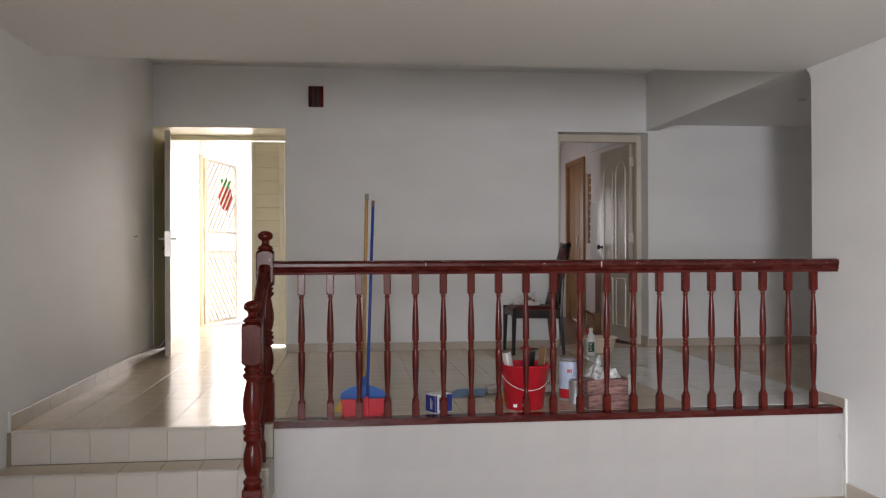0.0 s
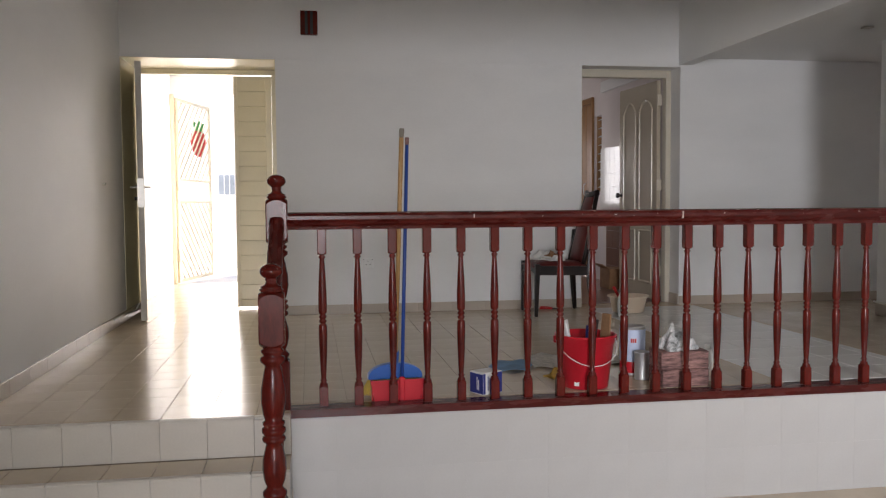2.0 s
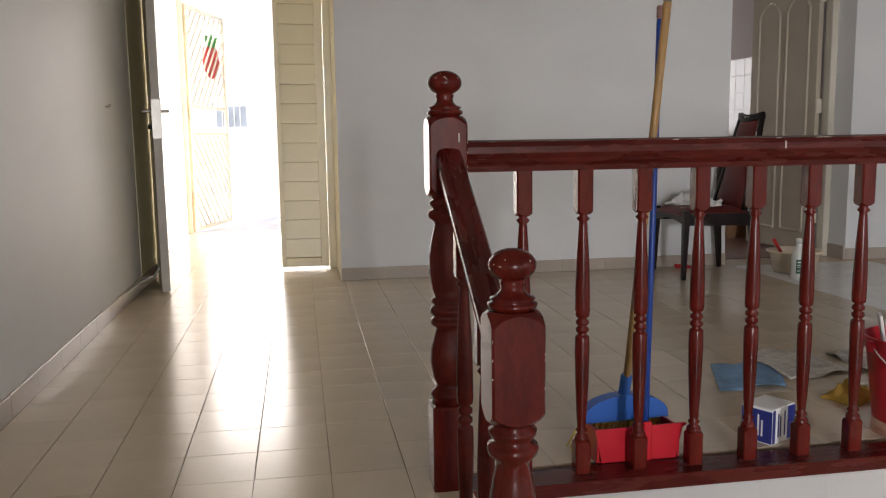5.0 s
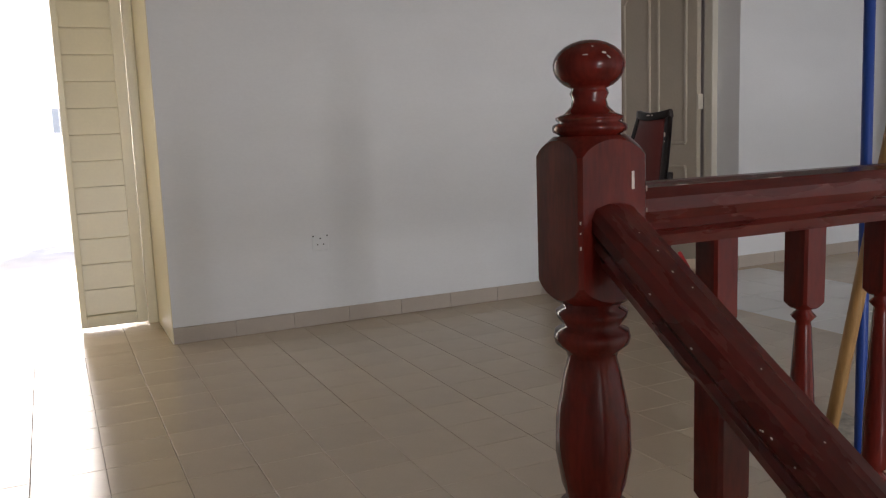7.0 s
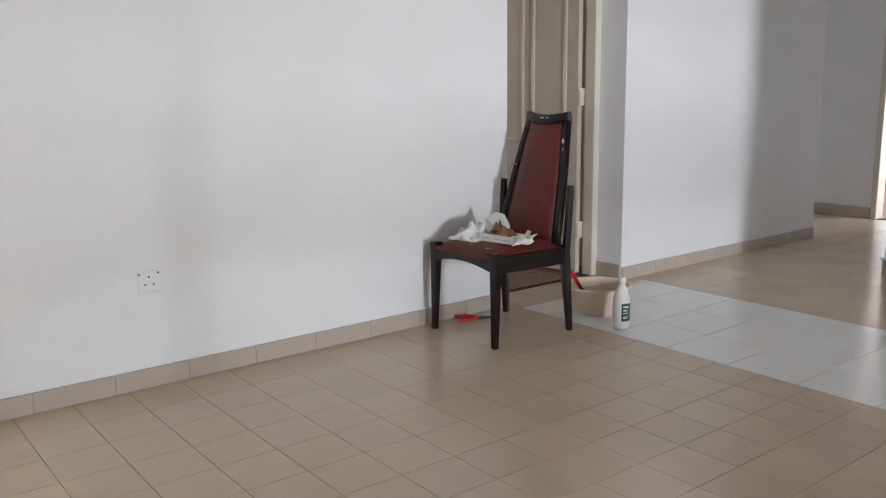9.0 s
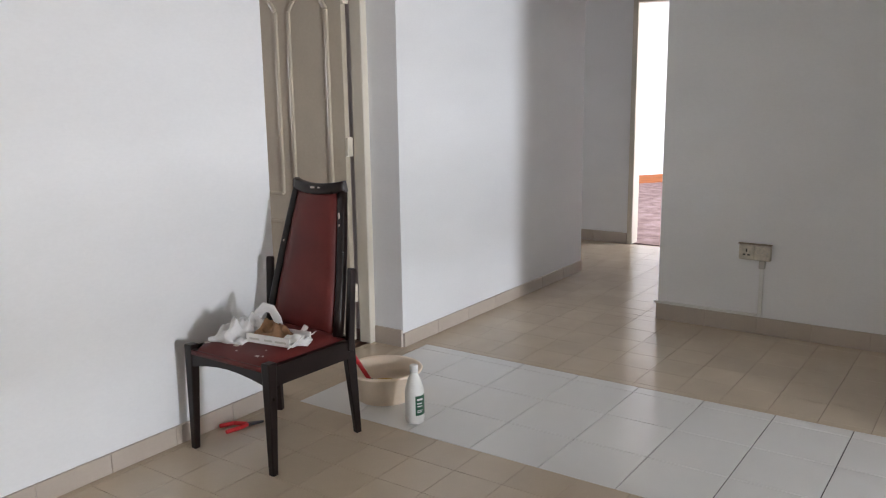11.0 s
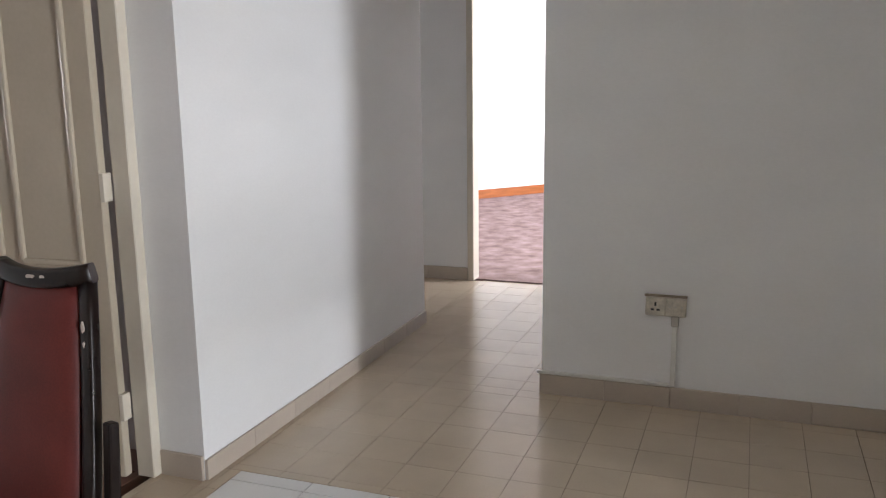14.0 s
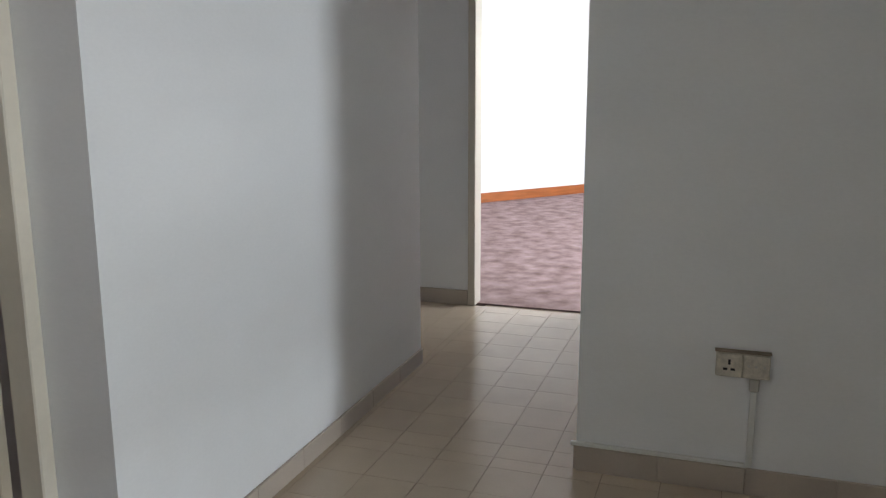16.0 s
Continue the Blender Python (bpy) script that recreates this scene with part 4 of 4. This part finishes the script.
w = part("torn_paper", crumple(0.09, 0.12, 0.045, 6.1, 12, 6), M_PAPER, tray)
w.matrix_basis = pose(0.0, -0.085, 0.003, 0, 0, 20)
bag = thing("plastic_bag", "crumpled thin white plastic bag on the chair seat", "plastic bag", (2.12, 3.015, 0.445), 10)
part("bag_body", crumple(0.22, 0.16, 0.11, 8.2, 22, 6), M_FOODBAG, bag)
part("bag_handle", sweep([(0.062, -0.01, 0.03), (0.075, -0.025, 0.075), (0.08, -0.05, 0.100), (0.078, -0.085, 0.095), (0.076, -0.110, 0.06), (0.074, -0.122, 0.02)], 0.040, 0.007, (1, 0, 0)), M_FOODBAG, bag)
part("bag_fold", crumple(0.13, 0.12, 0.10, 1.9, 16, 5), M_FOODBAG, bag).matrix_basis = pose(0.03, -0.055, 0.0)

pl = thing("pliers", "red-handled pliers lying on the floor", "pliers", (2.225, 3.13, 0.0), -28)
part("grip", tube([(-0.01, 0.004, 0.010), (-0.06, 0.035, 0.012), (-0.12, 0.030, 0.012)], 0.009), M_REDP, pl)
part("grip", tube([(-0.01, -0.004, 0.010), (-0.05, -0.030, 0.012), (-0.11, -0.045, 0.012)], 0.009), M_REDP, pl)
part("jaws", beam((-0.015, 0, 0.009), (0.06, 0.0, 0.009), 0.026, 0.014, 0.010, 0.010, bevel=0.003), M_BLACK, pl)

basin = thing("wash_basin", "cream plastic basin holding a red-handled brush", "basin", (2.80, 2.86, 0.0))
prof = [(0.005, 0.003), (0.105, 0.003), (0.112, 0.0), (0.118, 0.006), (0.140, 0.115), (0.157, 0.122), (0.160, 0.130), (0.155, 0.134), (0.138, 0.130), (0.112, 0.016), (0.004, 0.014)]
part("bowl", lathe([(r * 1.1, z * 1.06) for r, z in prof], 36, cap=False), M_BASIN, basin)
part("water", lathe([(0.003, 0.045), (0.115, 0.045), (0.117, 0.046)], 30, cap=False), M_YEL, basin, "murky liquid")
brush = thing("scrubbing_brush", "brush with a red plastic handle leaning in a basin", "brush", (2.80, 2.86, 0.0))
part("brush_handle", beam((-0.035, 0.05, 0.07), (-0.090, 0.105, 0.205), 0.022, 0.018, 0.028, 0.02, bevel=0.005), M_REDP, brush)
part("brush_head", beam((0.01, 0.01, 0.025), (-0.035, 0.05, 0.075), 0.04, 0.02, bevel=0.004), M_BLACK, brush)

bottle = thing("bleach_bottle", "white plastic bottle with a dark green label", "bottle", (2.64, 2.57, 0.0))
part("bottle_body", lathe([(0.030, 0), (0.038, 0.004), (0.041, 0.02), (0.041, 0.135), (0.038, 0.155), (0.026, 0.195), (0.016, 0.215), (0.015, 0.225)], 28), M_WHITEP, bottle)
part("cap", lathe([(0.018, 0.222), (0.018, 0.250), (0.014, 0.254)], 20), M_WHITEP, bottle)
def arc_panel(r, a0, a1, z0, z1, n=10):
    """A curved label on a round body, between two angles in degrees."""
    o = [(r * math.cos(radians(a0 + (a1 - a0) * i / n)), r * math.sin(radians(a0 + (a1 - a0) * i / n))) for i in range(n + 1)]
    q = [(x * (r - 0.0012) / r, y * (r - 0.0012) / r) for x, y in reversed(o)]
    return prism(o + q, "z", z0, z1)

label = part("label", arc_panel(0.0420, 222, 300, 0.042, 0.128), M_GREENL, bottle)
for z, h, a1 in ((0.108, 0.008, 270), (0.092, 0.005, 262), (0.080, 0.004, 266), (0.062, 0.003, 268), (0.055, 0.003, 260)):
    part("print_bar", arc_panel(0.0425, 232, a1, z, z + h, 5), M_PAPER, label)

# ---------------------------------------------------------------- cleaning things behind the railing
def pail(name, at, label):
    root = thing(name, label, "bucket", at)
    prof = [(0.004, 0.004), (0.100, 0.004), (0.110, 0.0), (0.114, 0.004), (0.142, 0.225), (0.147, 0.228), (0.151, 0.258), (0.156, 0.260), (0.156, 0.268), (0.146, 0.269), (0.139, 0.22), (0.108, 0.012), (0.003, 0.012)]
    part("bucket_body", lathe(prof, 36, cap=False), M_RED, root)
    pts = [(0.157 * math.cos(a), -0.157 * math.sin(a), 0.247 - 0.12 * math.sin(a)) for a in [i * math.pi / 14 for i in range(15)]]
    part("wire_handle", tube(pts, 0.0022, 6), M_PAPER, root)
    for sx in (-1, 1):
        part("handle_lug", box(sx * 0.154 - 0.012, sx * 0.154 + 0.012, -0.012, 0.012, 0.227, 0.262, 0.003), M_RED, root)
    st = part("sticker", box(-0.012, 0.012, -0.001, 0.001, 0, 0.04), M_PAPER, root)
    st.matrix_basis = pose(-0.075, -0.0925, 0.02, -7, 0, -39)
    return root

BX, BY = 1.52, 0.195
pail("bucket", (BX, BY, 0), "red plastic bucket full of painting tools")
for i, (x, y, h, tilt, az, m, w) in enumerate(((-0.06, -0.03, 0.325, 14, 200, M_PAPER, 0.06), (-0.035, 0.04, 0.315, 10, 150, M_PAPER, 0.07), (0.0, -0.04, 0.31, 12, 260, M_NAVY, 0.05), (0.02, 0.03, 0.325, 10, 300, M_BLACK, 0.055), (0.085, 0.0, 0.35, 6, 20, M_BROWN, 0.085))):
    tool = thing("paint_scraper" if m is not M_BROWN else "cardboard_scrap", ("folded card and tool in a bucket" if m is not M_BROWN else "torn brown cardboard piece in a bucket"), "tool", (BX + x, BY + y, 0.014), az)
    bm = beam((0, 0, 0), (math.sin(radians(tilt)) * h, 0, h), w, 0.012, w * 0.75, 0.010, bevel=0.003, up=(1, 0, 0))
    part("blade", bm, m, tool)

can = thing("paint_can", "tin paint can with pale label and red base band", "paint can", (1.87, 0.44, 0))
part("can_body", lathe([(0.066, 0), (0.070, 0.003), (0.070, 0.008), (0.068, 0.010), (0.068, 0.252), (0.071, 0.255), (0.071, 0.262), (0.064, 0.262), (0.062, 0.254), (0.004, 0.252)], 32), M_CAN, can)
part("label", lathe([(0.0686, 0.075), (0.0690, 0.076), (0.0690, 0.245), (0.0686, 0.246)], 32, cap=False), M_LBL, can)
part("base_band", lathe([(0.0686, 0.014), (0.0690, 0.015), (0.0690, 0.072), (0.0686, 0.073)], 32, cap=False), M_RED, can)
bm = bmesh.new()
for a0, a1 in ((-2.05, -1.95), (-1.90, -1.80), (-1.74, -1.64)):
    for k in range(3):
        a = a0 + (a1 - a0) * k / 3
        c = Vector((0.0695 * math.cos(a), 0.0695 * math.sin(a), 0.185))
        bm_box(bm, c.x - 0.0014, c.x + 0.0014, c.y - 0.0012, c.y + 0.0012, 0.178, 0.200)
part("print_marks", bm, M_REDD, can)
tin = thing("small_tin", "small unlabelled tin standing beside brown blocks", "tin", (1.865, 0.29, 0))
part("tin_body", lathe([(0.040, 0), (0.043, 0.003), (0.041, 0.008), (0.041, 0.14), (0.043, 0.145), (0.038, 0.146), (0.036, 0.138), (0.003, 0.136)], 24), M_CAN, tin)

for k in range(2):
    blk = thing("brown_block", "speckled brown block stacked under a rag", "block", (2.005, 0.155, 0.09 * k), 2 - 4 * k, "stacked blocks")
    part("block_body", box(-0.125, 0.125, -0.085, 0.085, 0.0005, 0.0895, 0.004, 1), M_BRICK, blk)
rag = thing("cleaning_rag", "crumpled green and white striped rag on the blocks", "rag", (1.995, 0.17, 0.180), 15)
part("cloth", crumple(0.18, 0.17, 0.135, 4.5, 20, 5), M_CLOTH, rag)
jug = thing("white_container", "white plastic container standing behind the blocks", "container", (2.185, 0.20, 0))
part("container_body", lathe([(0.024, 0), (0.030, 0.003), (0.030, 0.13), (0.024, 0.155), (0.013, 0.17)], 20), M_WHITEP, jug)
part("cap", lathe([(0.015, 0.168), (0.015, 0.186), (0.012, 0.188)], 16), M_WHITEP, jug)

carton = thing("glove_box", "navy and white printed cardboard box", "box", (0.985, 0.14, 0), 28)
part("box_body", box(-0.05, 0.07, -0.05, 0.05, 0, 0.108, 0.002), M_PAPER, carton)
part("navy_panel", box(-0.0512, -0.0502, -0.049, 0.049, 0.004, 0.100), M_NAVY, carton)
part("navy_panel", box(0.030, 0.069, -0.0512, -0.0502, 0.004, 0.104), M_NAVY, carton)
part("navy_panel", box(-0.049, -0.036, -0.0512, -0.0502, 0.004, 0.104), M_NAVY, carton)
for x, h in ((-0.022, 0.070), (-0.010, 0.062), (0.012, 0.074)):
    part("print_bar", box(x, x + 0.005, -0.0514, -0.0502, 0.020, 0.020 + h), M_NAVY, carton)
for y, z1 in ((-0.020, 0.070), (-0.008, 0.085)):
    part("print_bar", box(-0.0522, -0.0512, y, y + 0.005, 0.022, z1), M_PAPER, carton)

def sheet(name, corners, seed, material, label, lift=0.014):
    """A sheet of paper between four corners on the floor, slightly curled."""
    bm = bmesh.new()
    c = [Vector((x, y, 0)) for x, y in corners]
    n, g = 12, []
    for i in range(n + 1):
        row = []
        for j in range(n + 1):
            u, v = i / n, j / n
            q = (c[0] * (1 - u) + c[1] * u) * (1 - v) + (c[3] * (1 - u) + c[2] * u) * v
            edge = max(abs(2 * u - 1), abs(2 * v - 1)) ** 4
            q.z = 0.003 + lift * (0.25 + edge) * max(0, 0.4 + noise.noise(Vector((u * 3 + seed, v * 3, seed))))
            row.append(bm.verts.new(q))
        g.append(row)
    for i in range(n):
        for j in range(n):
            bm.faces.new((g[i][j], g[i + 1][j], g[i + 1][j + 1], g[i][j + 1])).smooth = True
    ext = bmesh.ops.extrude_face_region(bm, geom=list(bm.faces))
    for v in [q for q in ext["geom"] if isinstance(q, bmesh.types.BMVert)]:
        v.co.z -= 0.0025
    return solid(name, bm, material, label, "newspaper")

sheet("newspaper", ((1.07, 0.58), (1.33, 0.585), (1.45, 0.88), (1.20, 0.90)), 1.7, M_NEWSB, "blue printed newspaper page on the floor", 0.014)
sheet("newspaper", ((1.37, 0.62), (1.66, 0.70), (1.68, 1.02), (1.42, 1.05)), 4.2, M_NEWS, "grey printed newspaper sheet on the floor", 0.014)
sheet("newspaper", ((1.72, 0.62), (1.98, 0.70), (1.95, 0.98), (1.73, 0.95)), 9.1, M_NEWS, "grey printed newspaper sheet on the floor", 0.02)
yc = thing("yellow_cloth", "crumpled mustard yellow cleaning cloth on the floor", "cloth", (1.475, 0.43, 0), 30)
part("cloth", crumple(0.17, 0.13, 0.07, 2.6, 16, 6), M_YEL, yc)

pan = thing("dustpan", "red plastic dustpan with a long blue handle", "dustpan", (0.545, 0.14, 0), 0)
bm = box(-0.118, 0.118, -0.09, 0.09, 0.001, 0.005)
prism([(-0.108, 0.001), (0.108, 0.001), (0.128, 0.090), (0.140, 0.097), (0.138, 0.102), (-0.128, 0.098)], "y", -0.094, -0.088, bm)
for sx in (-1, 1):
    prism([(-0.09, 0.001), (0.10, 0.001), (0.02, 0.085), (-0.09, 0.095)], "x", sx * 0.118 - 0.003, sx * 0.118 + 0.003, bm)
bm_box(bm, 0.008, 0.034, -0.104, -0.094, 0.0, 0.115, 0.004)
part("pan", bm, M_RED, pan)
part("pole", rod((0.021, -0.083, 0.03), (0.062, -0.035, 1.21), 0.0088), M_BLUEP, pan, "blue plastic sleeved pole")
part("pole_end", rod((0.062, -0.035, 1.21), (0.063, -0.034, 1.245), 0.0095), M_BRICK, pan)
broom = thing("broom", "broom with blue head, yellow bristles and pine pole", "broom", (0.545, 0.165, 0), 4)
bm = bmesh.new()
pts = [(-0.132, 0.085), (0.132, 0.085)] + [(0.132 * math.cos(a), 0.098 + 0.062 * math.sin(a)) for a in [i * math.pi / 14 for i in range(15)]]
prism(pts, "y", -0.022, 0.022, bm)
part("head", bm, M_BLUE, broom)
part("ferrule", rod((0.0, 0, 0.15), (0.003, -0.012, 0.22), 0.017), M_BLUE, broom)
bm = bmesh.new()
rng = random.Random(3)
for i in range(150):
    x = rng.uniform(-0.128, 0.128)
    y = rng.uniform(-0.018, 0.018)
    beam((x, y, 0.088), (x * 1.16 - 0.02 + rng.uniform(-0.006, 0.006), y * 1.6, 0.010), 0.004, 0.004, bm=bm)
tagged(part("bristles", bm, M_BRIST, broom), kind="stuff")
part("pole", rod((0.002, -0.01, 0.18), (0.008, -0.195, 1.235), 0.0108), M_POLE, broom, "worn pine pole with grey tip")
part("pole_end", rod((0.008, -0.195, 1.235), (0.009, -0.202, 1.275), 0.0118), M_TIP, broom)

# ---------------------------------------------------------------- tiles of steps, parapet and floors
riser_tile = to_mesh("riser_tile", box(0.0007, 0.1993, -0.008, 0, 0.001, ST - 0.013, 0.0008), M_STEP)
tread_tile = to_mesh("tread_tile", box(0.0012, 0.1988, 0.0, 0.198, -0.006, 0, 0.0015), M_TILE)
bm = box(0.0007, 0.1993, -0.014, 0.022, -0.012, 0.0, 0.002)
for q in range(4):
    bm_box(bm, 0.002, 0.198, -0.009 + q * 0.0075, -0.005 + q * 0.0075, 0.0, 0.0022)
nose_tile = to_mesh("nosing_tile", bm, M_STEP)
for k, (y, z) in enumerate(((-0.127, 0.0), (-0.37, -ST), (-0.595, -2 * ST))):
    for i in range(7):
        x = -1.31 + i * 0.2
        if x + 0.2 > 0.06:
            continue
        for me, m in ((riser_tile, pose(x, y, z - ST)), (nose_tile, pose(x, y, z))):
            ob = new("tile", me)
            ob.parent = steps
            ob.matrix_basis = m
        if k:
            ob = new("tile", tread_tile)
            ob.parent = steps
            ob.matrix_basis = pose(x, y + 0.024, z)
    last = -1.31 + 6 * 0.2
    w = 0.048 - last
    for name, bm, mm, dy in (("tile", box(0.001, w, -0.008, 0, 0.001, ST - 0.014, 0.0015), M_STEP, 0), ("tile", box(0.001, w, -0.014, 0.022, ST - 0.012, ST + 0.001, 0.003), M_STEP, 0)):
        ob = part(name, bm, mm, steps)
        ob.matrix_basis = pose(last, y, z - ST)
    if k:
        ob = part("tile", box(0.001, w, 0.0, 0.198, -0.006, 0, 0.0015), M_TILE, steps)
        ob.matrix_basis = pose(last, y + 0.024, z)
side = part("tile", box(0.05, 0.056, -0.595, -0.062, ZL, -2 * ST - 0.002, 0.001), M_STEP, steps)

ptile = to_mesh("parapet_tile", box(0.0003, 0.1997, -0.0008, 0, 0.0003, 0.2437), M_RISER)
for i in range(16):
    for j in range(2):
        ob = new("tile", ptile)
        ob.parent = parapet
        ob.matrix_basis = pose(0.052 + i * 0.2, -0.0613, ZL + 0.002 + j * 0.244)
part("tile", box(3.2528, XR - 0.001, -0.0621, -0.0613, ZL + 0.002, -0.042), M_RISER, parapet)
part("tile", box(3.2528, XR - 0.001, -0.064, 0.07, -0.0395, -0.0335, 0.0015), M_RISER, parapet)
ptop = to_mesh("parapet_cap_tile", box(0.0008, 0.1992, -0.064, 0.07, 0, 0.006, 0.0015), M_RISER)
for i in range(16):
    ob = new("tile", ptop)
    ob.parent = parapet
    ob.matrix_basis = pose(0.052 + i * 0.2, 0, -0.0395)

# white strip: three rows of 300 mm tiles and a cut row
for i in range(4):
    x0 = 2.545 + i * 0.306
    w = 0.302 if i < 3 else 3.533 - x0
    me = to_mesh("white_tile", box(0, w, 0.002, 0.3040, -0.006, 0.0, 0.001), M_WTILE)
    y = 1.01 - 3 * 0.306
    while y < 3.13:
        if y + 0.3045 > 3.152:
            ob = part("tile", box(0, w, 0.0015, 3.150 - y, -0.006, 0, 0.001), M_WTILE, white_strip)
        else:
            ob = new("tile", me)
            ob.parent = white_strip
        ob.matrix_basis = pose(x0, y, 0.0)
        y += 0.306

# beige floor: 205 mm tiles; those of the open hall singly, the rest joined
T, G = 0.2046, 0.0010
full = to_mesh("floor_tile", box(G, T - G, G, T - G, -0.006, 0, 0.001), M_TILE)
rest = bmesh.new()
areas = ((LX + 0.012, 2.543, 0.130, YF), (LX + 0.012, 0.05, -0.105, 0.130), (0.05, 2.543, 0.072, 0.130), (2.543, 3.535, 3.152, YF), (3.535, XD, 0.25, YF), (XD, XE, 2.275, YF), (5.632, XE, YF, 5.5), (LX + 0.004, -0.12, YF, 3.80), (LX - 0.095, -0.12, 3.80, 6.35), (2.515, 3.425, YF, 3.44))
count = 0
for ax0, ax1, ay0, ay1 in areas:
    i0, i1 = math.floor((ax0 + 0.51) / T), math.ceil((ax1 + 0.51) / T)
    j0, j1 = math.floor((ay0 - 0.130) / T), math.ceil((ay1 - 0.130) / T)
    for i in range(i0, i1):
        for j in range(j0, j1):
            x0, y0 = -0.51 + i * T, 0.130 + j * T
            a, b, c, e = max(x0, ax0), min(x0 + T, ax1), max(y0, ay0), min(y0 + T, ay1)
            if b - a < 0.01 or e - c < 0.01:
                continue
            whole = b - a > T - 1e-4 and e - c > T - 1e-4
            if whole and count < 300 and (-1.3 < x0 < 2.4 and 0.1 < y0 < 3.1):
                ob = new("tile", full)
                ob.parent = floor
                ob.matrix_basis = pose(x0, y0, 0)
                count += 1
            else:
                bm_box(rest, a + G, b - G, c + G, e - G, -0.006, 0.0)
tagged(part("tiles", rest, M_TILE, floor), kind="stuff")
